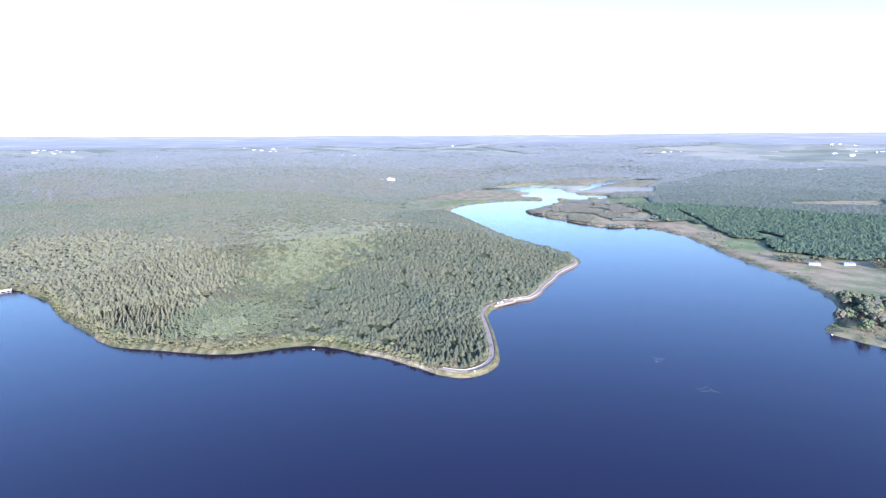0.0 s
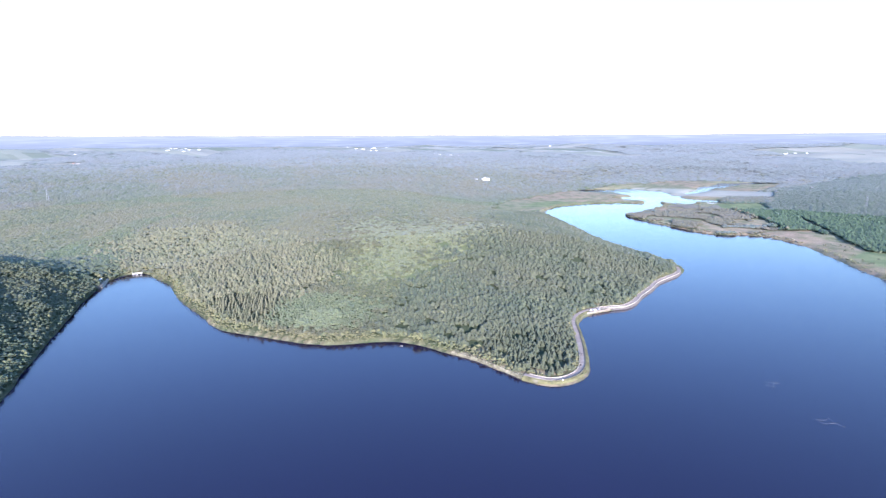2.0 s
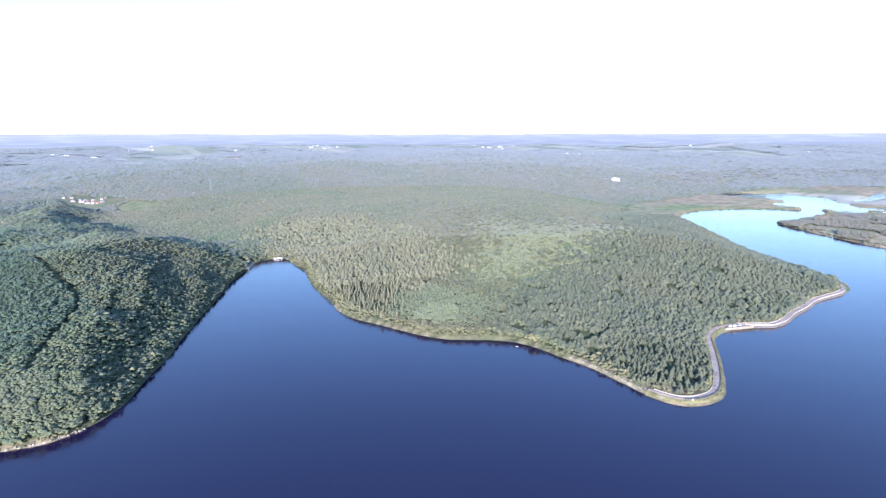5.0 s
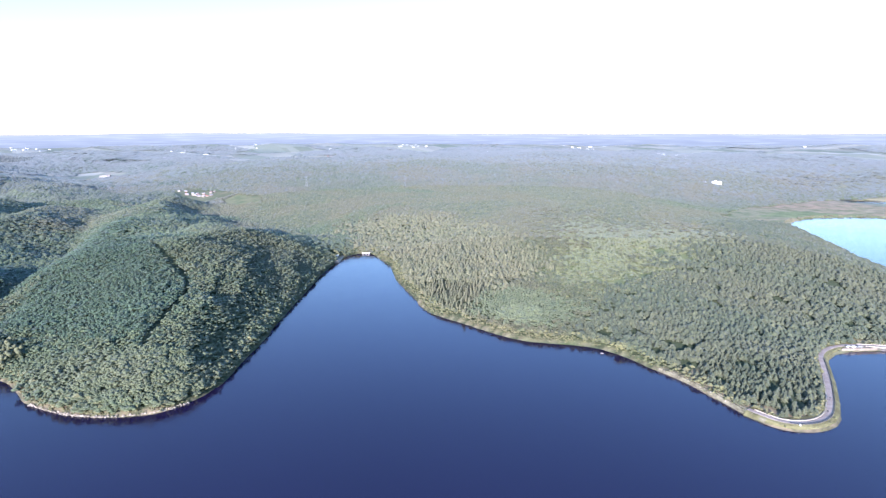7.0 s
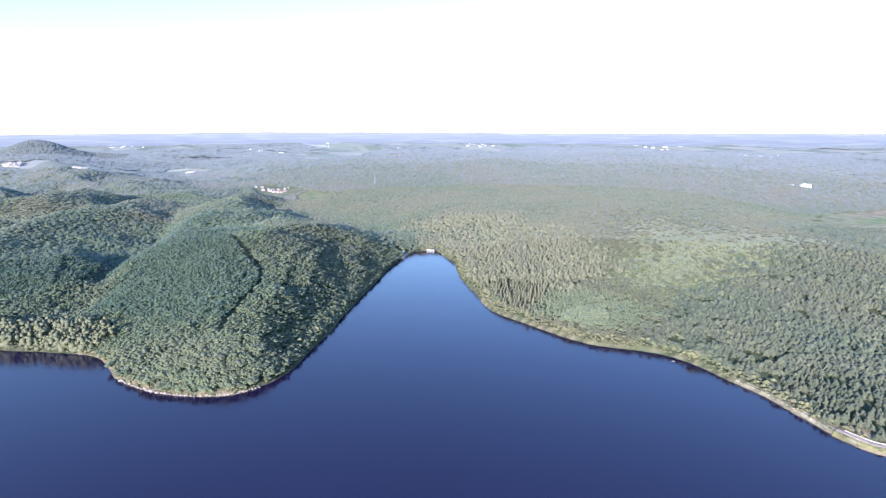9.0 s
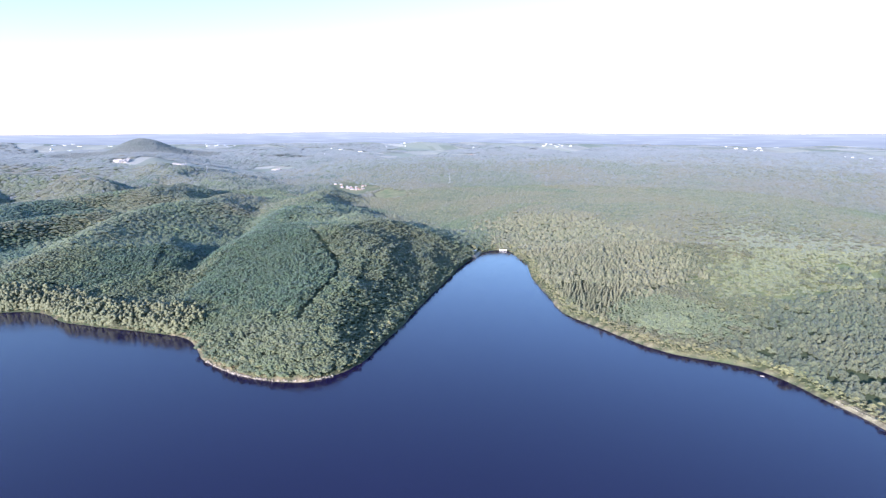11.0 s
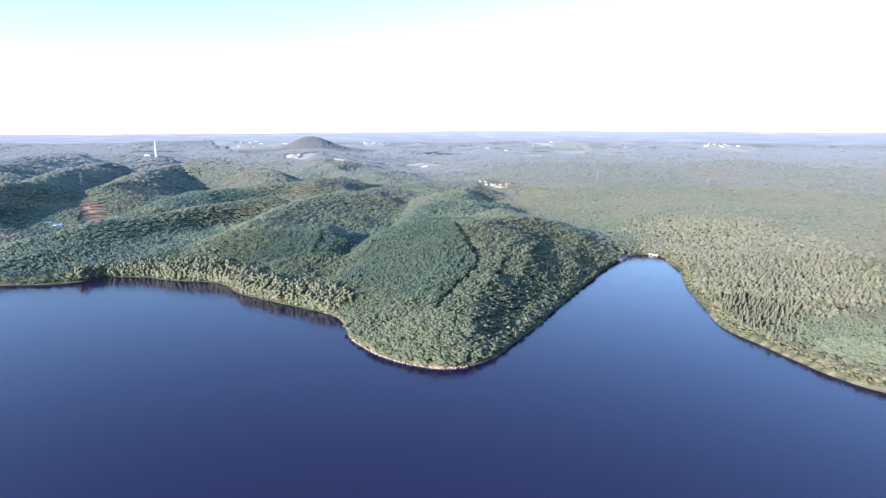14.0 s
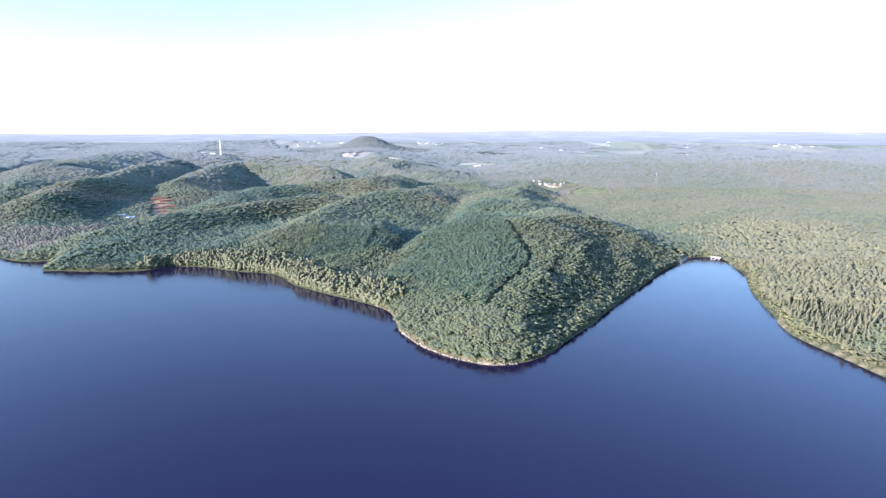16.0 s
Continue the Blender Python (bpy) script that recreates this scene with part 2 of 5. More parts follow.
def fbm(x, y, size, octaves=4, seed=0):
    total, amp, norm = 0, 1.0, 0
    for k in range(octaves):
        total = total + amp * value_noise(x, y, size / 2 ** k, seed + k)
        norm += amp
        amp *= 0.5
    return total / norm


def lake_distance(x, y):
    """Metres from the lake's edge: over land positive, over water negative."""
    x, y = np.asarray(x, float), np.asarray(y, float)
    best, inside = np.full(x.shape, 1e9), np.zeros(x.shape, bool)
    for (ax, ay), (bx, by) in zip(SHORE, np.roll(SHORE, -1, 0)):
        dx, dy = bx - ax, by - ay
        s = np.clip(((x - ax) * dx + (y - ay) * dy) / (dx * dx + dy * dy), 0, 1)
        best = np.minimum(best, (x - ax - s * dx) ** 2 + (y - ay - s * dy) ** 2)
        if dy:
            inside ^= ((ay > y) != (by > y)) & (x < ax + (y - ay) / dy * dx)
    d = np.where(inside, -1, 1) * np.sqrt(best)
    for ax, ay, bx, by, r in PONDS:
        dx, dy = bx - ax, by - ay
        s = np.clip(((x - ax) * dx + (y - ay) * dy) / (dx * dx + dy * dy), 0, 1)
        wob = r * (0.6 + 0.8 * value_noise(x, y, 22, 3))
        d = np.minimum(d, np.hypot(x - ax - s * dx, y - ay - s * dy) - wob)
    return d + (fbm(x, y, 14, 2, 5) - 0.5) * 2.0


# centre, spread along and across, direction of the long axis, height
POINT_HILLS = [(-110, 640, 200, 150, 90, 10), (-37, 530, 70, 60, 60, 9), (45, 545, 50, 40, 130, 8), (-110, 430, 70, 60, 90, -2), (-230, 560, 90, 80, 30, 1), (-350, 560, 90, 70, 30, 7), (-365, 720, 140, 90, 30, 7), (-304, 860, 160, 100, 0, 6), (20, 400, 50, 40, 60, -1)]
HEADLAND_HILLS = [(-330, 150, 45, 32, 145, 4), (-385, 192, 45, 36, 140, 12), (-412, 232, 42, 38, 140, 4), (-445, 266, 44, 34, 140, 6), (-328, 230, 42, 32, 122, 8), (-366, 276, 55, 40, 122, 8),
                  (-490, 278, 75, 52, 150, 11), (-620, 345, 75, 45, 150, 9), (-690, 290, 75, 45, 150, 12), (-734, 226, 65, 40, 150, 14), (-445, 150, 60, 40, 131, 13), (-500, 220, 50, 40, 131, 1)]
WEST_HILLS = [(-1300, -300, 260, 80, 150, 16), (-1250, 330, 200, 60, 150, 16)]
FAR_HILLS = [(-1944, 470, 74, 66, 0, 45), (-1650, 420, 200, 80, 150, 18), (-2560, 170, 300, 130, 100, 22), (-2200, 1500, 400, 150, 40, 14), (-1500, 2150, 500, 140, 20, 12), (-900, 900, 300, 160, 20, 10), (-700, 1500, 500, 250, 10, 10), (500, 2450, 420, 130, 0, 12), (1500, 2100, 380, 120, 150, 10)]
HILLS = POINT_HILLS + HEADLAND_HILLS + WEST_HILLS + FAR_HILLS
# crests of the western ridges: plan and height, then the widths of the north-eastern and south-western sides
RIDGES = [([(-520, -142, 5), (-553, -127, 15), (-578, -106, 19), (-598, -73, 23), (-622, -36, 26), (-640, 7, 28), (-676, 63, 30), (-690, 118, 32)], 46, 46),
          ([(-450, 30, 6), (-484, 48, 14), (-532, 76, 24), (-590, 120, 29), (-648, 173, 33), (-675, 233, 36), (-760, 300, 34)], 84, 46),
          ([(-700, -20, 26), (-731, 8, 32), (-783, 65, 37), (-808, 130, 40), (-790, 192, 42), (-860, 260, 38)], 84, 50),
          ([(-720, -205, 14), (-779, -207, 35), (-837, -188, 44), (-915, -166, 46), (-1076, -131, 51), (-1173, -87, 56)], 78, 80),
          ([(-1000, -300, 40), (-1104, -293, 52), (-1404, -276, 59), (-1641, -201, 63), (-1610, -15, 50)], 160, 130),
          ([(-800, -84, 9), (-850, -80, 17), (-890, -76, 28), (-930, -69, 36), (-1067, -17, 48), (-1170, 32, 53), (-1102, 101, 52), (-1000, 180, 46)], 74, 64),
          ([(-380, 225, 33), (-400, 265, 35), (-405, 300, 35), (-398, 326, 31), (-390, 352, 22), (-386, 374, 11)], 72, 72),
          ([(-690, 400, 20), (-760, 430, 27), (-800, 480, 22)], 40, 44)]
RIDGE_LAND = [(-440, 20), (-400, 110), (-486, 170), (-640, 265), (-720, 330), (-900, 300), (-1300, 250), (-1700, 0), (-1700, -400), (-700, -300), (-500, -150)]
GULLIES = [([(-690, 275), (-643, 255), (-564, 212), (-486, 170), (-437, 141), (-400, 118)], 18, 18), ([(-900, -125), (-1000, -90), (-1150, -70)], 8, 40), ([(-252, 206), (-277, 233), (-301, 258), (-318, 272)], 8, 9), ([(-222, 160), (-240, 174), (-266, 200)], 8, 9), ([(-292, 290), (-331, 324), (-376, 369)], 7, 10)]
# spurs of the headland: crest in plan, height, then the widths of the sunny and the shaded side
SPURS = [([(-268, 190), (-294, 218), (-318, 243)], 9, 34, 14), ([(-230, 144), (-254, 159), (-280, 185)], 10, 30, 14), ([(-306, 278), (-345, 310), (-390, 355), (-424, 392)], 11, 34, 14),
         ([(-500, 136), (-545, 154), (-590, 174), (-635, 192)], 9, 40, 14), ([(-600, -30), (-640, -10), (-690, 30)], 7, 26, 10), ([(-640, 60), (-690, 60), (-740, 100)], 7, 26, 10), ([(-960, -120), (-1010, -60), (-1090, -60)], 10, 50, 18), ([(-1060, 10), (-1110, 60), (-1180, 90)], 10, 50, 18)]
# valleys that cut into the rising land
VALLEYS = [(-350, 410, -830, 525, 45, 0.75), (-830, 525, -1500, 640, 90, 0.6), (-580, -170, -830, -90, 45, 0.7), (20, 950, 200, 1260, 120, 0.97), (200, 1000, 520, 1400, 170, 0.97), (390, 400, 420, 700, 110, 0.92), (500, 620, 760, 900, 220, 0.85), (760, 950, 1200, 1450, 300, 0.6), (-400, 820, -80, 1080, 120, 0.3)]


def inside(x, y, polygon):
    ok = np.zeros(np.shape(x), bool)
    for (ax, ay), (bx, by) in zip(polygon, polygon[1:] + polygon[:1]):
        if ay != by:
            ok ^= ((ay > y) != (by > y)) & (x < ax + (y - ay) / (by - ay) * (bx - ax))
    return ok


LARCH_STAND = [(-360, 425), (-295, 386), (-225, 318), (-190, 296), (-150, 292), (-158, 320), (-172, 348), (-150, 390), (-185, 440), (-250, 500), (-330, 540), (-420, 520), (-430, 460)]
PALE_SLOPE = [(-165, 372), (-120, 350), (-80, 395), (-50, 465), (-5, 560), (10, 650), (-40, 740), (-210, 740), (-270, 640), (-225, 550), (-175, 470), (-165, 420)]
# ridge face in shade: its dark spruce is part real stand, part painted shade
SHADED_SLOPE = [(-500, -125), (-565, -118), (-590, -70), (-615, -30), (-632, 10), (-640, 60), (-570, 50), (-530, 20), (-490, 0), (-492, -80)]
SPRUCE_STAND = [(-264, 143), (-300, 128), (-370, 112), (-405, 132), (-440, 175), (-440, 215), (-415, 231), (-384, 218), (-356, 211), (-331, 205), (-310, 197), (-291, 179), (-279, 161)]
EAST_FIELD = [(200, 640), (279, 712), (334, 725), (337, 641), (338, 600), (362, 591), (340, 544), (352, 518), (372, 500), (440, 470), (460, 400), (400, 330), (300, 300), (200, 250)]
MARSH = [(-70, 860), (-60, 990), (-20, 1040), (45, 1150), (160, 1291), (335, 1468), (500, 1490), (590, 1420), (480, 1250), (400, 1121), (330, 1060), (312, 960), (240, 960), (170, 900), (60, 840)]
GREEN_FIELD = [(300, 985), (380, 1000), (362, 905), (310, 890), (290, 920)]
BANK_MEADOW = [(304, 575), (325, 596), (342, 613), (357, 604), (350, 575), (340, 545), (322, 530), (308, 540)]
FAR_STRIPS = [(570, 868), (590, 900), (772, 925), (701, 838)]
EAST_WOOD = [(384, 964), (511, 1273), (665, 1417), (973, 1502), (1295, 1572), (1100, 900), (765, 935), (620, 935)]
EDGE_CLEARINGS = [[(363, 835), (366, 791), (341, 645), (325, 650), (345, 720)], [(385, 657), (373, 618), (374, 567), (390, 600)]]
MARSH_GREEN = [(-30, 900), (65, 930), (155, 937), (163, 1010), (101, 1000), (0, 985)]
VALLEY_MEADOW = [(-806, 567), (-812, 603), (-745, 603), (-690, 562), (-718, 540), (-760, 545)]
VILLAGE_FIELD = [(-945, 556), (-940, 600), (-850, 616), (-815, 600), (-830, 552), (-880, 545)]
ROOF_CLEARING = [(-850, -94), (-846, -70), (-795, -60), (-702, -57), (-700, -75), (-768, -90)]
REED_FLAT = [(-684, -218), (-695, -171), (-704, -119), (-640, -115), (-589, -140), (-565, -160), (-591, -205)]


def beyond(x, y, polygon):
    """Metres outside a polygon; 0 within it."""
    best = np.full(np.shape(x), 1e9)
    for (ax, ay), (bx, by) in zip(polygon, polygon[1:] + polygon[:1]):
        dx, dy = bx - ax, by - ay
        s = np.clip(((x - ax) * dx + (y - ay) * dy) / (dx * dx + dy * dy), 0, 1)
        best = np.minimum(best, np.hypot(x - ax - s * dx, y - ay - s * dy))
    return np.where(inside(x, y, polygon), 0, best)


def along_line(x, y, line):
    """Distance from a line in plan, the side of it, and the third figure carried along it."""
    best, side, carried = np.full(np.shape(x), 1e9), np.zeros(np.shape(x)), np.zeros(np.shape(x))
    for a, b in zip(line[:-1], line[1:]):
        dx, dy = b[0] - a[0], b[1] - a[1]
        s = np.clip(((x - a[0]) * dx + (y - a[1]) * dy) / (dx * dx + dy * dy), 0, 1)
        q = np.hypot(x - a[0] - s * dx, y - a[1] - s * dy)
        m = q < best
        best, side = np.where(m, q, best), np.where(m, (dx * (y - a[1]) - dy * (x - a[0])) / (math.hypot(dx, dy) * np.maximum(q, 0.01)), side)
        if len(a) > 2:
            carried = np.where(m, a[2] + s * (b[2] - a[2]), carried)
    return best, side, carried


def ridges(x, y):
    top, uneven = np.zeros(np.shape(x)), 0.75 + 0.5 * value_noise(x, y, 70, 83)
    for line, north, south in RIDGES:
        for a, b in zip(line[:-1], line[1:]):
            q, side, z = along_line(x, y, [a, b])
            w = (south + (north - south) * (0.5 - 0.5 * np.clip(side, -1, 1))) * uneven
            top = np.maximum(top, z * np.exp(-(q / w) ** 1.5))
    return top


def heights(x, y, d=None):
    x, y = np.asarray(x, float), np.asarray(y, float)
    d = lake_distance(x, y) if d is None else d
    r = np.hypot(x, y)
    base = np.interp(r, [0, 400, 700, 1000, 1500, 2500, 3000], [8, 10, 17, 29, 41, 60, 66])
    hill = np.zeros(x.shape)
    for cx, cy, along, across, turn, h in HILLS:
        c, s = math.cos(radians(turn)), math.sin(radians(turn))
        u, v = (x - cx) * c + (y - cy) * s, -(x - cx) * s + (y - cy) * c
        hill += h * np.exp(-0.5 * ((u / along) ** 2 + (v / across) ** 2))
    rough = (fbm(x, y, 260, 4, 11) - 0.5) * np.interp(r, [300, 800, 1300, 2300, 2900], [4, 10, 32, 40, 22])
    # steep side ridges and gullies of the western hills
    a = radians(122)
    u, v = x * math.cos(a) + y * math.sin(a), -x * math.sin(a) + y * math.cos(a)
    west = np.clip((-250 - x) / 120, 0, 1) * np.clip((430 + (x + 350) * -0.35 - y) / 80, 0, 1) * np.clip((1500 - r) / 400, 0, 1)
    rough = rough + west * ((fbm(u * 0.38 + 400, v, 62, 2, 71) - 0.5) * np.interp(r, [300, 800], [12, 20]) + (fbm(x, y, 46, 2, 77) - 0.5) * 11)
    for line, deep, wide in GULLIES:
        hill = hill - deep * np.exp(-along_line(x, y, line)[0] / wide)
    for line, high, sunny, shaded in SPURS:
        q, side, _ = along_line(x, y, line)
        hill = hill + high * np.exp(-q / np.where(side > 0, sunny, shaded))
    zone = np.clip(1 - beyond(x, y, RIDGE_LAND) / 60, 0, 1)
    keep = np.ones(x.shape)
    for ax, ay, bx, by, wide, cut in VALLEYS:
        dx, dy = bx - ax, by - ay
        s = np.clip(((x - ax) * dx + (y - ay) * dy) / (dx * dx + dy * dy), 0, 1)
        keep *= 1 - cut * np.exp(-0.5 * ((x - ax - s * dx) ** 2 + (y - ay - s * dy) ** 2) / wide ** 2)
    shelf = 3 + 6 * np.clip((x + 60) / 50, 0, 1) * np.clip((540 - y) / 30, 0, 1)
    keep *= np.clip(beyond(x, y, MARSH) / 150, 0.03, 1) * np.clip(beyond(x, y, EAST_FIELD) / 160, 0.05, 1)
    inland = np.clip(d - shelf, 0, None)
    land = (base * (1 - 0.55 * zone) + hill + rough) * keep * (1 - np.exp(-inland / (50 - 20 * np.clip((-205 - x) / 20, 0, 1) * np.clip((430 - y) / 40, 0, 1))))
    crest = ridges(x, y) + rough * 0.5
    crest = np.maximum(crest, 0) * (1 - np.exp(-inland / 24))
    land = 0.5 * (land + crest + np.sqrt((land - crest) ** 2 + 12 * np.clip(crest / 8, 0, 1) ** 2))
    z = 1.2 * np.clip(d / 3.0, 0, 1) + np.clip(d - 3, 0, 6) * 0.05
    z = z + land + (fbm(x, y, 25, 3, 2) - 0.5) * 2.0 * np.clip(inland / 20, 0, 1)
    return np.where(d < 0, np.maximum(d * 0.35, -5), np.maximum(z, 0.1 + 0.2 * np.clip(d, 0, 3)))


def open_land(x, y):
    """0 to 1: grass and fields, where no trees stand."""
    r = np.hypot(x, y)
    w = (fbm(x, y, 18, 2, 21) - 0.5) * 30
    f = inside(x + w * 0.5, y + w * 0.5, EAST_FIELD) | inside(x + w, y + w, MARSH) | inside(x + w * 0.4, y, VILLAGE_FIELD) | inside(x, y, GREEN_FIELD) | inside(x, y, FAR_STRIPS) | inside(x + w * 0.3, y, ROOF_CLEARING)
    f |= inside(x + w * 0.3, y, VALLEY_MEADOW)
    for patch in EDGE_CLEARINGS:
        f |= inside(x + w * 0.3, y + w * 0.3, patch)
    f |= (x > 130) & (x < 310) & (y > 690) & (y < 960) & (fbm(x, y, 26, 2, 95) > 0.56)
    return f, (r > 1150) & ~inside(x, y, EAST_WOOD) & (np.hypot(x + 1944, y - 470) > 420) & (fbm(x * 0.5, y, 300, 4, 31) > np.interp(r, [1100, 2000, 2500, 3200], [0.74, 0.6, 0.5, 0.36]) - 0.13 * np.clip((x + 100) / 300, 0, 1) * np.clip((650 - x) / 100, 0, 1))


def ribbon_of_grid():
    a = np.concatenate([np.arange(-46, 118, 0.45), np.arange(118, 314, 2.5)])
    r = [60.0]
    while r[-1] < 2905:
        r.append(min(2910, max(r[-1] + 2.4, r[-1] * 1.0145)))
    return np.radians(a), np.array(r)


def mesh_of(name, verts, faces, mat=None, smooth=False):
    """One mesh from arrays of corners and of equal-sided faces."""
    me = bpy.data.meshes.new(name)
    verts, faces = np.asarray(verts, np.float32), np.asarray(faces, np.int32)
    k = faces.shape[1]
    me.vertices.add(len(verts))
    me.vertices.foreach_set("co", verts.ravel())
    me.loops.add(faces.size)
    me.loops.foreach_set("vertex_index", faces.ravel())
    me.polygons.add(len(faces))
    me.polygons.foreach_set("loop_start", np.arange(len(faces), dtype=np.int32) * k)
    me.polygons.foreach_set("use_smooth", np.full(len(faces), smooth))
    me.update(calc_edges=True)
    if mat:
        me.materials.append(mat)
    return me


def build_ground():
    a, r = ribbon_of_grid()
    aa, rr = np.meshgrid(a, r, indexing="ij")
    x, y = (-np.sin(aa) * rr).ravel(), (np.cos(aa) * rr).ravel()
    d = lake_distance(x, y)
    z = heights(x, y, d)
    na, nr = len(a), len(r)
    i, j = np.meshgrid(np.arange(na), np.arange(nr - 1), indexing="ij")
    i, j = i.ravel(), j.ravel()
    i2 = (i + 1) % na
    faces = np.stack([i * nr + j, i2 * nr + j, i2 * nr + j + 1, i * nr + j + 1], 1)
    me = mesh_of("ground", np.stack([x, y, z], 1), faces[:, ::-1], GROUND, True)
    near, far = open_land(x, y)
    col = np.zeros((len(x), 4), np.float32)
    verge = np.where((x > -30) & (x < 140) & (y > 240) & (y < 505), 13, 4)
    verge = np.where((x < -214) & (y > 128) & (y < 400) | (x < -330) & (y < 128), 1.0, verge)
    col[:, 0] = np.maximum(near, np.clip((verge - d) / 3, 0, 1) * (d > 0))
    col[:, 0] = np.maximum(col[:, 0], 0.7 * inside(x, y, PALE_SLOPE))
    col[:, 0] = np.where(inside(x, y, VALLEY_MEADOW), 0.6, np.where(inside(x, y, VILLAGE_FIELD), 0.35, col[:, 0]))
    col[:, 1] = far * 0.8
    col[:, 2] = np.clip(1 - np.abs(d - 0.1) / 1.0, 0, 1)
    # alpha: share of the hazed treetop tone, growing with distance
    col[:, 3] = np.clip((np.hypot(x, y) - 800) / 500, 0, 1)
    at = me.color_attributes.new("cover", "FLOAT_COLOR", "POINT")
    at.data.foreach_set("color", col.ravel())
    green = inside(x, y, GREEN_FIELD) | inside(x, y, MARSH_GREEN) | inside(x, y, VALLEY_MEADOW) | inside(x, y, VILLAGE_FIELD) | inside(x, y, PALE_SLOPE) | inside(x, y, BANK_MEADOW) | ((x > 290) & (y < 480) & (fbm(x, y, 25, 3, 91) > 0.62))
    green = np.where(inside(x, y, VALLEY_MEADOW), 0.7, np.where(inside(x, y, VILLAGE_FIELD), 0.4, green))
    me.attributes.new("meadow", "FLOAT", "POINT").data.foreach_set("value", green.astype(np.float32))
    tagged(new("ground", me), "rolling wooded land with grass banks and far fields", "ground", kind="structure")


build_ground()


def build_water():
    a = np.radians(np.arange(0, 360, 3))
    ring = [(-300 + 1500 * math.cos(t), 300 + 1500 * math.sin(t), 0) for t in a]
    me = bpy.data.meshes.new("water")
    me.from_pydata(ring, [], [list(range(len(ring)))])
    me.materials.append(WATER)
    tagged(new("water", me), "calm deep blue lake water with faint ripples", "lake", kind="structure")


build_water()


def far_rim():
    # glowing ring beyond the land: pale low hills at sight's end, haze painted in
    m = bpy.data.materials.new("hazy_distance_glow")
    m.use_nodes = True
    n, l = m.node_tree.nodes, m.node_tree.links
    n.remove(n["Principled BSDF"])
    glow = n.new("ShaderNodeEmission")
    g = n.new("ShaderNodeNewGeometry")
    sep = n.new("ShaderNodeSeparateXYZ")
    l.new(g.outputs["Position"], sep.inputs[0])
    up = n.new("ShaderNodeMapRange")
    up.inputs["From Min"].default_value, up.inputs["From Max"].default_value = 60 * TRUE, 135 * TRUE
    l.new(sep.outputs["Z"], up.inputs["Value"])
    # haze gradient, paler towards the top
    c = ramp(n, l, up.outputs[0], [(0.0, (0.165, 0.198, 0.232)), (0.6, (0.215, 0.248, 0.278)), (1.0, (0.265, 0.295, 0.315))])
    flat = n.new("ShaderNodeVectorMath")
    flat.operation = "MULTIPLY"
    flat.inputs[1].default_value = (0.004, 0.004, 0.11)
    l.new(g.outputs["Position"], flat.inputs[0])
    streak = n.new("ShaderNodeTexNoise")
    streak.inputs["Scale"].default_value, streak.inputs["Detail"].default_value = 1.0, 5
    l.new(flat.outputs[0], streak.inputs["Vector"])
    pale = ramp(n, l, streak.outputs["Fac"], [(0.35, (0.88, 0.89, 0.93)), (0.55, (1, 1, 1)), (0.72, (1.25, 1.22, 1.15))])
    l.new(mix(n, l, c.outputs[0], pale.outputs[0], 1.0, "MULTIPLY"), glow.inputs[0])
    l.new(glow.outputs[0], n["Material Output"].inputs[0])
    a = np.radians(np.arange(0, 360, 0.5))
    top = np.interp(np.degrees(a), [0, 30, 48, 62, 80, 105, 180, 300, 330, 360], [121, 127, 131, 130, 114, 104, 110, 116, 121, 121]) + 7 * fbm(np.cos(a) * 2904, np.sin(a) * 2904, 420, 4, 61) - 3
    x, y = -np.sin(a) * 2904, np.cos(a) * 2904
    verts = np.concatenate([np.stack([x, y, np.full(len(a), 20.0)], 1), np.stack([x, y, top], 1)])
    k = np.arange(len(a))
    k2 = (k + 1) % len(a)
    tagged(new("backdrop", mesh_of("backdrop", verts, np.stack([k, k2, k2 + len(a), k + len(a)], 1), m)), "glowing backdrop of pale lavender hills in painted haze at the end of sight", "hills", kind="structure")


far_rim()

# ---- trees ----
ICO_V = np.array([(0, 0, 1)] + [(0.894 * math.cos(k * 1.2566), 0.894 * math.sin(k * 1.2566), 0.447) for k in range(5)]
                 + [(0.894 * math.cos(k * 1.2566 + 0.628), 0.894 * math.sin(k * 1.2566 + 0.628), -0.447) for k in range(5)] + [(0, 0, -1)])
ICO_F = np.array([(0, k + 1, (k + 1) % 5 + 1) for k in range(5)] + [(k + 1, k + 6, (k + 1) % 5 + 1) for k in range(5)]
                 + [((k + 1) % 5 + 1, k + 6, (k + 1) % 5 + 6) for k in range(5)] + [(k + 6, 11, (k + 1) % 5 + 6) for k in range(5)])


def join(parts):
    v, f, n = [], [], 0
    for pv, pf in parts:
        v.append(pv)
        f.append(pf + n)
        n += len(pv)
    return np.concatenate(v), np.concatenate(f)


def clump(rng, centre, size, flat=0.8):
    v = ICO_V * rng.uniform(0.65, 1.3, (12, 1)) * size * (1, 1, flat)
    a = rng.uniform(0, 6.28)
    c, s = math.cos(a), math.sin(a)
    return v @ np.array([(c, s, 0), (-s, c, 0), (0, 0, 1)]) + centre, ICO_F


LOW_F = np.array([(0, k + 1, (k + 1) % 5 + 1) for k in range(5)] + [(6, (k + 1) % 5 + 1, k + 1) for k in range(5)])


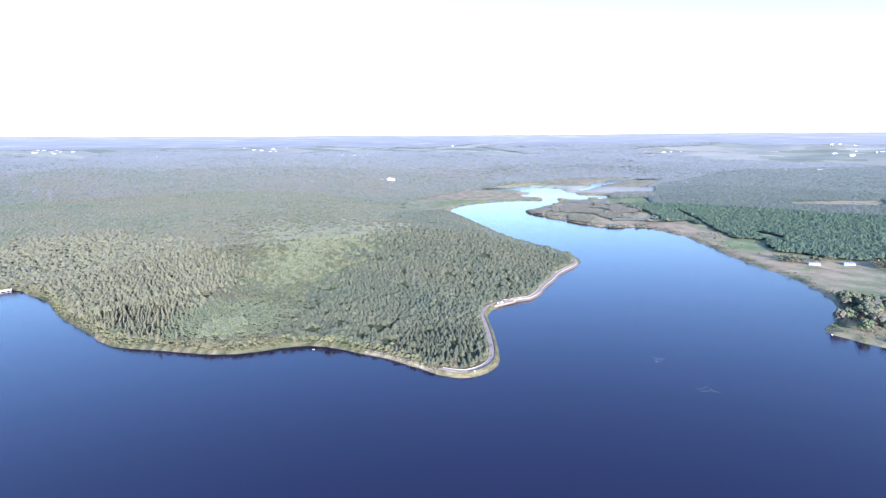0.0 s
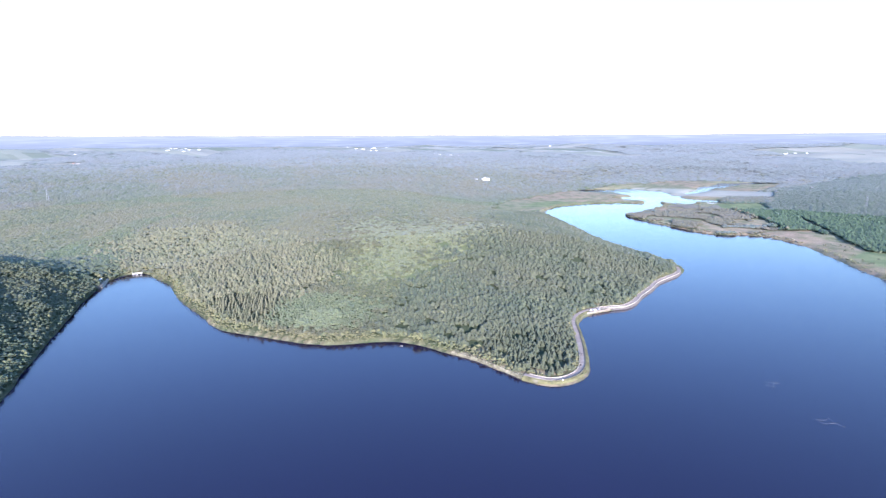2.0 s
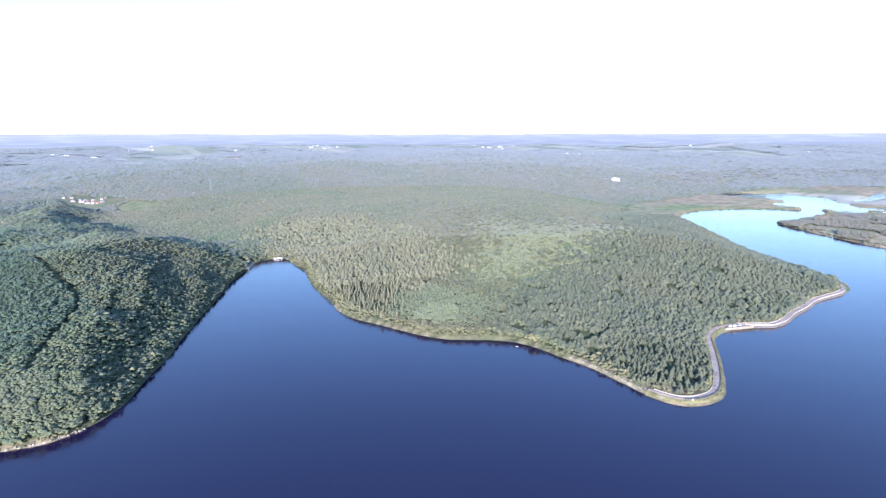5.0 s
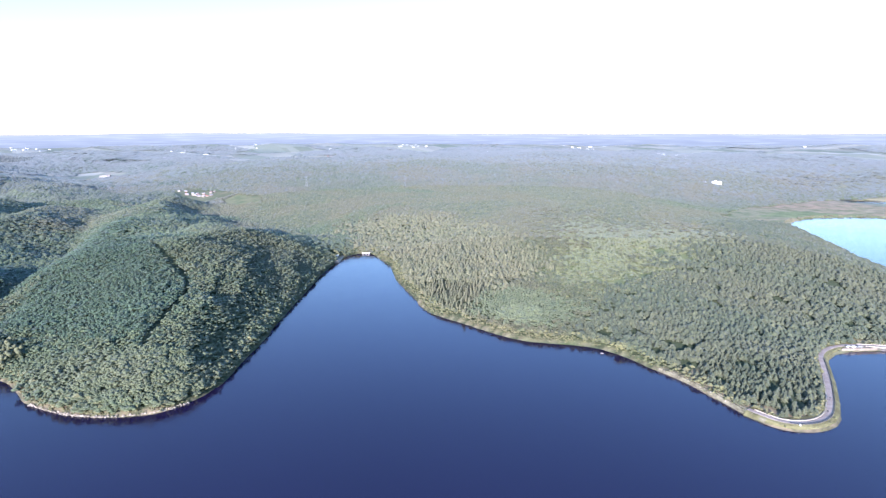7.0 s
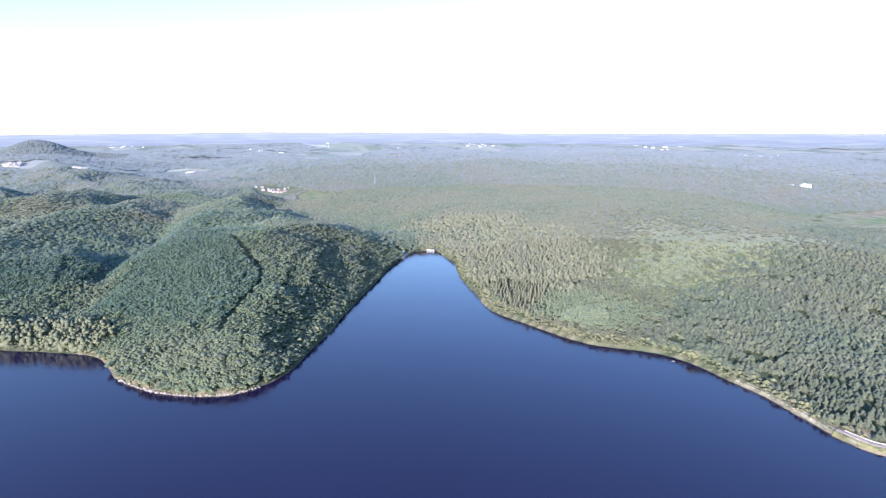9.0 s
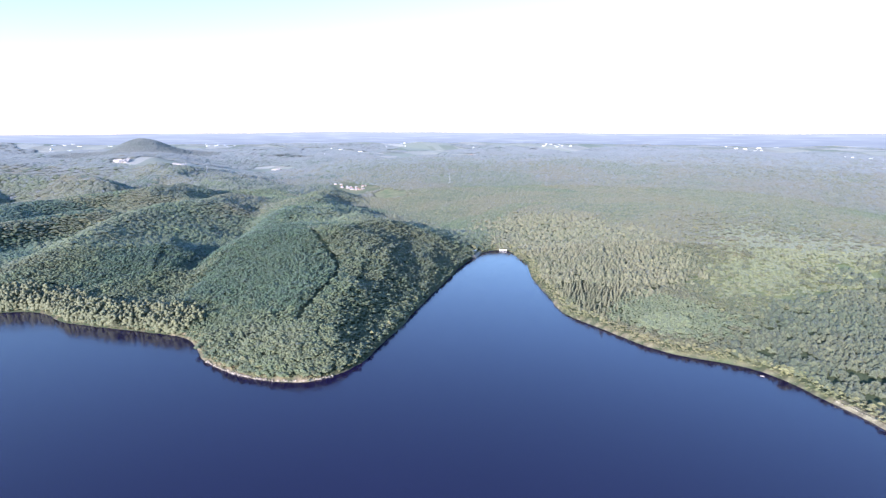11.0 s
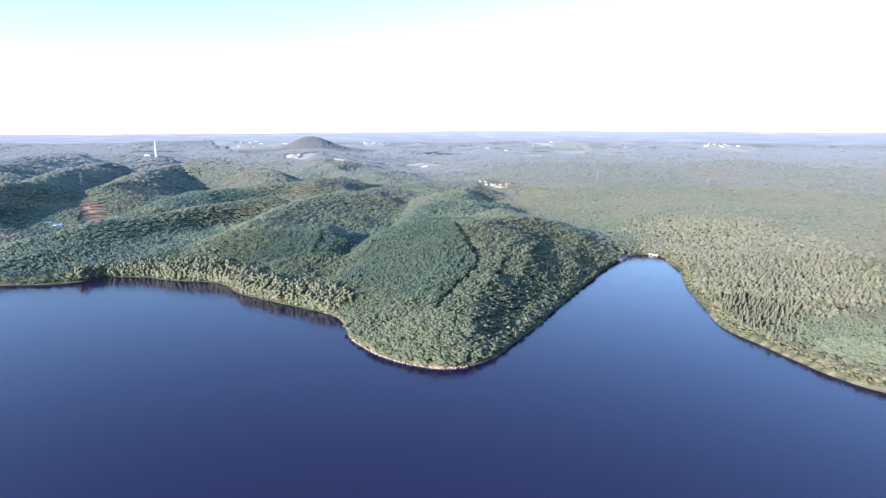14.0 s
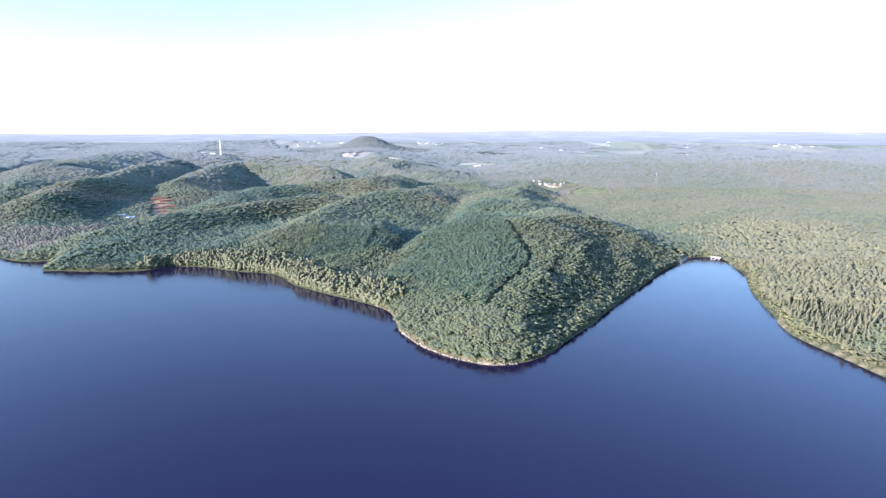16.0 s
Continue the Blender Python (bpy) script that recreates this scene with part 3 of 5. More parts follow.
def tuft(rng, centre, size, flat=0.8):
    """A leaf clump of few faces, for trees farther off."""
    a = np.arange(5) * 1.2566 + rng.uniform(0, 6)
    r = rng.uniform(0.6, 1.35, 5)
    v = np.concatenate([[(rng.uniform(-.2, .2), rng.uniform(-.2, .2), 1)], np.stack([np.cos(a) * r, np.sin(a) * r, rng.uniform(-0.25, 0.25, 5)], 1), [(0, 0, -0.8)]])
    return v * size * (1, 1, flat) + centre, LOW_F


def round_crown(rng, count, clump=clump):
    """Crown of a broad-leaved tree, unit height, from uneven leaf clumps with gaps between them."""
    parts = []
    for k in range(count):
        a, u = k * 2.4 + rng.uniform(-0.4, 0.4), (k + 0.5) / count
        rad = 0.30 * math.sqrt(1 - (2 * u - 1) ** 2 * 0.8)
        size = rng.uniform(0.75, 1.25) * 0.42 / count ** 0.38
        parts.append(clump(rng, (math.cos(a) * rad, math.sin(a) * rad, 0.42 + 0.46 * u + rng.uniform(-0.05, 0.05)), size))
    return join(parts)


def cone_crown(rng, tiers, sides, width, low):
    """Crown of a conifer, unit height: tiers of drooping boughs with ragged rims."""
    parts = []
    for k in range(tiers):
        z0 = low + (1 - low) * k / tiers * 0.92
        z1 = min(1.0, z0 + (1 - low) * (1.5 / tiers))
        rim = width * (1 - 0.8 * k / tiers)
        ang = np.arange(sides * 2) * math.pi / sides + rng.uniform(0, 3)
        rr = rim * np.where(np.arange(sides * 2) % 2, rng.uniform(0.5, 0.72, sides * 2), rng.uniform(0.85, 1.2, sides * 2))
        zz = z0 + np.where(np.arange(sides * 2) % 2, 0.05, -0.03) + rng.uniform(-0.02, 0.02, sides * 2)
        v = np.concatenate([np.stack([np.cos(ang) * rr, np.sin(ang) * rr, zz], 1), [(rng.uniform(-.02, .02), rng.uniform(-.02, .02), z1)]])
        n = sides * 2
        parts.append((v, np.array([(q, (q + 1) % n, n) for q in range(n)])))
    return join(parts)


def scatter(spacing, area, jitter=0.35, turn=0.0):
    """Jittered rows of plan points over a box."""
    x0, y0, x1, y1 = area
    size = max(x1 - x0, y1 - y0) * 0.75
    g = np.arange(-size, size, spacing)
    u, v = (q.ravel() for q in np.meshgrid(g, g))
    u = u + RNG.uniform(-jitter, jitter, u.size) * spacing
    v = v + RNG.uniform(-jitter, jitter, v.size) * spacing
    c, s = math.cos(turn), math.sin(turn)
    x, y = u * c - v * s + (x0 + x1) / 2, u * s + v * c + (y0 + y1) / 2
    ok = (x > x0) & (x < x1) & (y > y0) & (y < y1)
    return x[ok], y[ok]


def plant(name, templates, x, y, z, high, wide, mat, label, group="", smooth=False):
    """All trees of one stand as one mesh."""
    if not len(x):
        return
    pick = RNG.integers(0, len(templates), len(x))
    verts, faces, tint, n = [], [], [], 0
    for k, (tv, tf) in enumerate(templates):
        m = pick == k
        c = int(m.sum())
        if not c:
            continue
        a = RNG.uniform(0, 6.283, c)
        ca, sa = np.cos(a)[:, None], np.sin(a)[:, None]
        w, h = wide[m][:, None], high[m][:, None]
        vx = (tv[None, :, 0] * ca - tv[None, :, 1] * sa) * w + x[m][:, None]
        vy = (tv[None, :, 0] * sa + tv[None, :, 1] * ca) * w + y[m][:, None]
        vz = tv[None, :, 2] * h + z[m][:, None] - 0.2
        verts.append(np.stack([vx, vy, vz], 2).reshape(-1, 3))
        faces.append((tf[None] + (np.arange(c) * len(tv))[:, None, None]).reshape(-1, 3) + n)
        tint.append(np.repeat(RNG.random(c), len(tv)))
        n += c * len(tv)
    me = mesh_of(name, np.concatenate(verts), np.concatenate(faces), mat, smooth)
    me.attributes.new("tint", "FLOAT", "POINT").data.foreach_set("value", np.concatenate(tint).astype(np.float32))
    tagged(new(name, me), label, "trees", group, "stuff")


def seen_sector(x, y):
    a = np.degrees(np.arctan2(-x, y))
    return (a > -44) & (a < 112)


T_RNG = np.random.default_rng(3)
ROUND_NEAR = [round_crown(T_RNG, 6, tuft) for _ in range(8)]
ROUND_MID = [tuft(T_RNG, (0, 0, 0.55), 0.5, 0.95) for _ in range(8)]
ROUND_FAR = [join([clump(T_RNG, (0, 0, 0.5), 0.5, 0.9)]) for _ in range(6)]
PINE_NEAR = [join([cone_crown(T_RNG, 1, 4, 0.4, 0.22)] + [tuft(T_RNG, (T_RNG.uniform(-.09, .09), T_RNG.uniform(-.09, .09), z), r, 0.85) for z, r in ((0.42, 0.33), (0.62, 0.28), (0.82, 0.18))]) for _ in range(6)]
PINE_MID = [tuft(T_RNG, (0, 0, 0.5), 0.44, 1.1) for _ in range(8)]
DOME = []
for _ in range(5):
    a = np.arange(6) * 1.0472
    rr = T_RNG.uniform(0.4, 0.62, 6)
    DOME.append((np.concatenate([np.stack([np.cos(a) * rr, np.sin(a) * rr, T_RNG.uniform(0.0, 0.3, 6)], 1), [(T_RNG.uniform(-.1, .1), T_RNG.uniform(-.1, .1), 1.0)]]), np.array([(k, (k + 1) % 6, 6) for k in range(6)])))
COLUMN = [join([clump(T_RNG, (T_RNG.uniform(-.14, .14), T_RNG.uniform(-.14, .14), 0.16 + 0.12 * k), 0.21 - 0.016 * k, 1.1) for k in range(7)]) for _ in range(7)]


def stand_kind(x, y):
    """Which trees grow where: 0 pine, 1 larch, 2 light broadleaf, 3 spruce, 4 pale scrub, 5 mixed, 6 bare grey shrubs,
    7 blue-green patch, 8 woods with haze in their colour.
    """
    w = (fbm(x, y, 30, 2, 41) - 0.5) * 24
    x, y = x + RNG.normal(0, 5, x.shape), y + RNG.normal(0, 5, x.shape)
    kind = np.full(x.shape, 5)
    n = fbm(x, y, 170, 3, 51)
    kind[(n > 0.56)] = 2
    kind[(n < 0.42) & (x < -430) & ~((x > -800) & (y > 425))] = 3
    pen = (x > -440) & (y > 240) & (y < 900) & (x < 200) & (y > 410 + (x + 350) * -1.2)
    kind[pen] = 5
    kind[pen & (x + w > -95 + (y - 330) * 0.12)] = 0
    kind[pen & inside(x + w * 1.2 + RNG.normal(0, 18, x.shape), y + w * 1.2 + RNG.normal(0, 26, x.shape), PALE_SLOPE) & (RNG.random(x.shape) < np.interp(y, [540, 700], [0.97, 0.0]))] = 4
    kind[inside(x + w * 0.8 + RNG.normal(0, 9, x.shape), y + w * 0.8 + RNG.normal(0, 9, x.shape), LARCH_STAND) & (RNG.random(x.shape) < 0.9)] = 1
    kind[((x + 133) / 36) ** 2 + ((y + w * 0.3 - 320) / 27) ** 2 < 1] = 7
    head = (x < -200) & (y < 400) & (x > -620) & (y < 410 + (x + 350) * -1.2)
    kind[head & (kind == 5)] = 2
    kind[head & (((x + 240) / 70) ** 2 + ((y - 120) / 45) ** 2 < 1)] = 2
    kind[((x + 392) / 20) ** 2 + ((y - 408) / 15) ** 2 < 1] = 2
    kind[inside(x + w * 0.3, y + w * 0.3, SPRUCE_STAND)] = 3
    # dark spruce colour also stands for the shade on this face
    kind[inside(x + w * 0.6, y + w * 0.6, SHADED_SLOPE)] = 3
    kind[inside(x + w * 0.5, y, REED_FLAT)] = 6
    kind[(x > 130) & (x < 310) & (y > 690) & (y < 960)] = np.where(n[(x > 130) & (x < 310) & (y > 690) & (y < 960)] > 0.5, 6, 8)
    kind[(x > 300) & (y < 1000) | inside(x, y, EAST_WOOD)] = 3
    # with distance more trees take the leaves that have haze painted in
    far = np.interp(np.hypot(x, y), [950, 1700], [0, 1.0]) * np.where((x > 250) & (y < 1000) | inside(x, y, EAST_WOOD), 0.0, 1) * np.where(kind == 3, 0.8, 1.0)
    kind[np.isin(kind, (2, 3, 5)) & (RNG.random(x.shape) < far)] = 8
    return kind


ROAD = [(-3, 258), (4, 255.3), (9.5, 254.3), (14.8, 255.8), (20, 259.8), (24, 265.5), (26.4, 273), (27.5, 285), (27.6, 300), (27.3, 315), (26.6, 328), (26, 342), (28, 353), (33, 363), (40, 370.5), (49, 375), (58, 379), (64, 382), (72, 393.5), (79.3, 411), (90.5, 432), (99.3, 451.5), (112.8, 470), (121.6, 482), (126.5, 495), (127.5, 512), (122, 530)]
TRACKS = [[(-415, 231), (-384, 218), (-356, 211), (-331, 205), (-313, 196), (-299, 184), (-283, 163), (-263, 140)], [(-172, 346), (-165, 352), (-160, 372), (-150, 392)], [(-120, 400), (-104, 388), (-92, 398), (-70, 425), (-50, 440)]]


def near_line(x, y, line, wide):
    best = np.full(x.shape, 1e9)
    for (ax, ay), (bx, by) in zip(line[:-1], line[1:]):
        dx, dy = bx - ax, by - ay
        s = np.clip(((x - ax) * dx + (y - ay) * dy) / (dx * dx + dy * dy), 0, 1)
        best = np.minimum(best, np.hypot(x - ax - s * dx, y - ay - s * dy))
    return best < wide


# old quarries: plan, width, depth, direction
PITS = [(-1478, 318, 46, 66, 78), (-1330, 402, 40, 34, 72), (-1370, 655, 34, 30, 60)]


def wooded(x, y, d):
    near, far = open_land(x, y)
    ok = ~near & ~far & (d > np.where((x < -205) & (y < 420) & (y < 430 + (x + 350) * -1.2), 1.3, np.where((x < -12) & (y < 430), 6.0, 2.6)))
    road = (x > -2) & (x < 140) & (y < 505) & (y > 240)
    ok &= ~(road & (d < 5.5)) & ~near_line(x, y, ROAD, 2.9)
    ok &= np.hypot(x + 361, y - 382) > 8.5
    ok &= ~((x > -95) & (x < 130) & (y > 250) & (y < 480) & (fbm(x + 0.4 * y, y, 9, 2, 67) < 0.31))
    for px, py, wide, deep, _ in PITS:
        ok &= np.hypot(x - px, y - py) > (wide + deep) * 0.25
    for line in (spline(track, 6) for track in TRACKS):
        ok &= ~near_line(x, y, line, 2.3)
    return ok


LOOK = [  # material, near crowns, mid crowns, height, width at unit height, label
    (PINE, PINE_NEAR, PINE_MID, 4.8, 1.45, "dense plantation of dark green pines"),
    (LARCH, PINE_NEAR, PINE_MID, 6.0, 1.15, "stand of brownish autumn larches"),
    (BROAD, ROUND_NEAR, ROUND_MID, 7.0, 0.9, "light green broad-leaved hillside wood"),
    (SPRUCE, ROUND_NEAR, ROUND_MID, 6.5, 0.95, "dark blue-green hillside wood"),
    (PALE, ROUND_MID, ROUND_MID, 2.4, 2.1, "pale green scrub on the sunlit hill"),
    (MIXED, ROUND_NEAR, ROUND_MID, 6.5, 1.0, "mixed green forest"),
    (TWIG, ROUND_NEAR, ROUND_MID, 6.0, 1.0, "grey-brown half-bare shrubs"),
    (YOUNG, ROUND_NEAR, ROUND_MID, 5.0, 1.25, "round patch of blue-green young trees"),
    (HAZEWOOD, ROUND_NEAR, ROUND_MID, 6.2, 1.05, "far woods with haze painted into their grey-green leaves"),
]
STAND_NAMES = ["pine_plantation", "larch_stand", "broadleaf_wood", "spruce_wood", "hill_scrub", "mixed_forest", "grey_shrubs", "young_tree_patch", "hazed_woods"]


SINGLES = {0: ((14, 262), 290), 1: ((-195, 300), 200), 2: ((-232, 116), 290), 7: ((-133, 305), 90)}
STANDING = {}


def forest(lo, hi, spacing, level, grow, low):
    box = (-hi, -hi * 0.5, hi, hi)
    x, y = scatter(spacing, box, 0.33, 0.35)
    r = np.hypot(x, y)
    k = (r >= lo) & (r < hi) & seen_sector(x, y)
    x, y = x[k], y[k]
    d = lake_distance(x, y)
    k = wooded(x, y, d) & ~((np.hypot(x + 1944, y - 470) < 240) & (level == 2))
    x, y, d = x[k], y[k], d[k]
    z, kind = heights(x, y, d), stand_kind(x, y)
    for q, (mat, near, mid, high, wide, label) in enumerate(LOOK):
        m = (kind == q) & ((q != 1) | (np.random.default_rng(q).random(len(kind)) < 0.74))
        c = int(m.sum())
        h = high * np.exp(RNG.normal(0, 0.16 if q in (2, 5, 8) else 0.15, c)).clip(0.5, 1.9) * grow ** 0.3
        w = h * wide * RNG.uniform(1.0, 1.55, c) * grow * (1.12 if level == 0 and q in (2, 3) else 1.0)
        h = h * (low * (0.78 if q in (2, 3, 5) else 1.25 if q < 2 and level == 0 else 1.4 if q < 2 else 1.0) if level < 2 else low) * np.where((x[m] > 300) & (y[m] < 1000), 1.9 if level < 2 else 1.1, 1.0)
        px, py, pz = x[m], y[m], z[m]
        if level == 0 and q in SINGLES:
            (ax, ay), count = SINGLES[q]
            order = np.argsort(np.hypot(px - ax, py - ay))
            one, rest = order[:count], np.sort(order[count:])
            STANDING[q] = (px[one], py[one], pz[one], h[one], w[one])
            px, py, pz, h, w = px[rest], py[rest], pz[rest], h[rest], w[rest]
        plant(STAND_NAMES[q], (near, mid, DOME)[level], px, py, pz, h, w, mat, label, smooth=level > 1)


forest(180, 520, 2.5, 0, 0.64, 0.68)
forest(520, 950, 2.6, 1, 0.7, 0.46)
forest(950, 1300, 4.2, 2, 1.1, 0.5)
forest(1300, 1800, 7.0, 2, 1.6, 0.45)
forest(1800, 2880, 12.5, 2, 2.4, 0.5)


def cone_hill_wood():
    """Close small-crowned wood on the steep round hill above the quarries."""
    x, y = scatter(5.5, (-2184, 230, -1704, 710), 0.33, 0.35)
    k = np.hypot(x + 1944, y - 470) < 240
    x, y = x[k], y[k]
    h = RNG.uniform(5.0, 8.0, len(x))
    plant("hill_wood", DOME, x, y, heights(x, y) - 2.2, h, RNG.uniform(8.5, 12.0, len(x)), HAZEWOOD, "dark grey-green wood, haze in its leaf colour, covering a steep round hill", smooth=True)


cone_hill_wood()


def limb(a, b, ra, rb, sides=6):
    a, b = np.array(a, float), np.array(b, float)
    w = b - a
    w /= np.linalg.norm(w)
    u = np.cross(w, (1, 0, 0) if abs(w[0]) < 0.8 else (0, 1, 0))
    u /= np.linalg.norm(u)
    v = np.cross(w, u)
    ring = lambda c, r: [c + r * (u * math.cos(t) + v * math.sin(t)) for t in np.arange(sides) * 6.2832 / sides]
    verts = np.array(ring(a, ra) + ring(b, rb))
    f = [(k, (k + 1) % sides, sides + k) for k in range(sides)] + [((k + 1) % sides, sides + (k + 1) % sides, sides + k) for k in range(sides)]
    return verts, np.array(f)


def single_tree(name, rng, shape, mat, label, category, group):
    """A tree of unit height at the origin: an empty with a trunk and a crown under it."""
    tree = tagged(new(name), label, category, group)
    wood = [limb((0, 0, -0.04), (0.01, 0, 0.45), 0.028, 0.018), limb((0.01, 0, 0.45), (0, 0.01, 0.85), 0.018, 0.006)]
    for k in range(5):
        a = k * 1.4 + rng.uniform(0, 0.5)
        wood.append(limb((0, 0, 0.28 + 0.09 * k), (0.2 * math.cos(a), 0.2 * math.sin(a), 0.42 + 0.1 * k), 0.011, 0.004, 4))
    tv, tf = join(wood)
    trunk = new("trunk", mesh_of("trunk", tv, tf, BARK))
    trunk.parent = tree
    if shape == "round":
        crown = join([round_crown(rng, 10), round_crown(rng, 14, tuft)])
    elif shape == "pine":
        crown = join([cone_crown(rng, 5, 6, 0.36, 0.16)] + [clump(rng, (rng.uniform(-.13, .13), rng.uniform(-.13, .13), z), 0.13, 0.7) for z in (0.3, 0.42, 0.5, 0.6, 0.68, 0.76)])
    else:
        crown = join([cone_crown(rng, 6, 5, 0.27, 0.14)] + [clump(rng, (rng.uniform(-.1, .1), rng.uniform(-.1, .1), z), 0.1, 0.8) for z in (0.3, 0.45, 0.6)])
    me = mesh_of("crown", *crown, mat)
    me.attributes.new("tint", "FLOAT", "POINT").data.foreach_set("value", np.full(len(crown[0]), rng.uniform(0.1, 0.9), np.float32))
    ob = new("crown", me)
    ob.parent = tree
    return tree


def stand_singles():
    rng = np.random.default_rng(5)
    for q, name, shape, label, group in ((0, "pine_tree", "pine", "bushy dark green pine of the lakeside plantation", "pines on the point"),
                                         (1, "larch_tree", "larch", "brownish autumn larch at the edge of the stand", "larches by the cove"),
                                         (2, "broadleaf_tree", "round", "light green leafy tree on the headland shore", "trees on the headland"),
                                         (7, "young_tree", "round", "low blue-green young tree in a round patch", "young trees in the patch")):
        models = [single_tree(name, rng, shape, LOOK[q][0], label, "tree", group) for _ in range(5)]
        for k, (x, y, z, h, w) in enumerate(zip(*STANDING[q])):
            model = models[k % 5]
            s = Matrix.LocRotScale((x, y, z - 0.1), Euler((0, 0, rng.uniform(0, 6.28))), (w, w, h))
            if k < 5:
                model.matrix_basis = s
            else:
                copy_thing(model, s).scale = (w, w, h)


stand_singles()


# ---- along the shore: shrubs, reeds, birches ----
def strip(spacing, area, lo, hi):
    x, y = scatter(spacing, area, 0.45)
    d = lake_distance(x, y)
    k = (d > lo) & (d < hi)
    return x[k], y[k], d[k]


SHRUBS = [round_crown(T_RNG, 2, tuft) for _ in range(6)]


def shore_shrubs():
    x, y, d = strip(1.7, (-600, -260, 420, 620), 0.2, 8.5)
    ok = seen_sector(x, y) & (RNG.random(len(x)) < np.interp(d, [0.2, 1.5, 7], [0.5, 0.95, 0.75]))
    ok &= ~((x > -4) & (x < 140) & (y < 505) & (y > 240) & near_line(x, y, ROAD, 2.3))
    ok &= ~((x > 200) & (RNG.random(len(x)) < 0.75))
    x, y, d = x[ok], y[ok], d[ok]
    h = RNG.uniform(0.8, 2.4, len(x)) * np.interp(d, [0.2, 5], [0.5, 1.2]) * np.where((x < -12) & (y < 430), RNG.uniform(0.7, 1.6, len(x)), 1.0)
    plant("shore_shrubs", SHRUBS, x, y, heights(x, y, d), h, h * RNG.uniform(1.1, 1.6, len(x)), SHRUB, "yellow-green shrubs and tall grass along the water")
    x, y, d = strip(3.0, (-60, 640, 420, 1080), 0.5, 9.0)
    ok = RNG.random(len(x)) < 0.6
    x, y, d = x[ok], y[ok], d[ok]
    h = RNG.uniform(0.8, 1.9, len(x))
    plant("reeds", ROUND_FAR, x, y, heights(x, y, d), h, h * 2.0, REED, "straw-coloured reeds fringing the shallow bay")


shore_shrubs()


def birch_rows():
    for area in ((-470, 25, -322, 110), (-500, -60, -440, 30)):
        x, y, d = strip(2.3, area, 1.5, 20.0)
        ok = RNG.random(len(x)) < np.interp(d, [2, 20], [0.95, 0.5])
        x, y, d = x[ok], y[ok], d[ok]
        h = RNG.uniform(6.0, 9.4, len(x))
        plant("birch_row", COLUMN, x, y, heights(x, y, d), h, h * RNG.uniform(1.0, 1.4, len(x)), BIRCH, "tall pale yellow-green birches standing by the water", "birches by the lake", True)


birch_rows()


def bank_trees():
    """Trees and bushes on the grassy east bank."""
    for area, n, low, high in (((248, 290, 330, 380), 0.2, 1.2, 3.0), ((296, 470, 345, 640), 0.03, 1.5, 4.0), ((318, 478, 336, 500), 0.7, 3.0, 5.5), ((345, 478, 372, 492), 0.5, 3.0, 5.0), ((385, 440, 420, 470), 0.3, 4.0, 8.0)):
        x, y = scatter(3.6, area, 0.45)
        d = lake_distance(x, y)
        ok = (d > 2.5) & (RNG.random(len(x)) < n)
        x, y, d = x[ok], y[ok], d[ok]
        h = RNG.uniform(low, high, len(x))
        plant("bank_trees", ROUND_NEAR, x, y, heights(x, y, d), h, h * 1.05, MIXED, "scattered bushy trees on the grassy bank")


bank_trees()


def bank_grove():
    """Single trees at the tip of the east bank."""
    rng = np.random.default_rng(31)
    models = [single_tree("bank_tree", rng, "round", mat, "tall " + look_ + " tree on the grassy bank by the water", "tree", "trees on the east bank") for mat, look_ in ((BROAD, "green leafy"), (TWIG, "grey-brown half-bare"), (BIRCH, "pale yellow-green"))]
    k = 0
    while k < 46:
        s = rng.uniform(0, 1)
        x, y = 250 + 48 * s + rng.normal(0, 7), 300 + 66 * s + rng.normal(0, 9)
        if lake_distance(np.array([x]), np.array([y]))[0] < 3:
            continue
        h = rng.uniform(4.5, 10.5)
        w = h * rng.uniform(0.8, 1.1)
        z = float(heights(np.array([x]), np.array([y]))[0])
        m = Matrix.LocRotScale((x, y, z - 0.2), Euler((0, 0, rng.uniform(0, 6.28))), (w, w, h))
        if k < 3:
            models[k].matrix_basis = m
        else:
            copy_thing(models[k % 3], m).scale = (w, w, h)
        k += 1


bank_grove()


# ---- the shore road round the point ----
def part(name, verts, faces, mat, parent=None, label=""):
    me = bpy.data.meshes.new(name)
    me.from_pydata([tuple(v) for v in verts], [], [tuple(f) for f in faces])
    me.materials.append(mat)
    ob = new(name, me)
    if parent:
        ob.parent = parent
    if label:
        ob["label"] = label
    return ob


def offset_line(start, end, inland):
    """A line that runs beside the shore at that distance inland."""
    a = int(np.argmin(np.hypot(SHORE[:, 0] - start[0], SHORE[:, 1] - start[1])))
    b = int(np.argmin(np.hypot(SHORE[:, 0] - end[0], SHORE[:, 1] - end[1])))
    p = SHORE[a:b + 1]
    t = np.gradient(p, axis=0)
    t /= np.hypot(t[:, 0], t[:, 1])[:, None]
    q = p + np.stack([-t[:, 1], t[:, 0]], 1) * inland
    for _ in range(3):
        q[1:-1] = (q[:-2] + 2 * q[1:-1] + q[2:]) / 4
    s = np.concatenate([[0], np.cumsum(np.hypot(*np.diff(q, axis=0).T))])
    u = np.arange(0, s[-1], 1.5)
    return np.stack([np.interp(u, s, q[:, 0]), np.interp(u, s, q[:, 1])], 1)


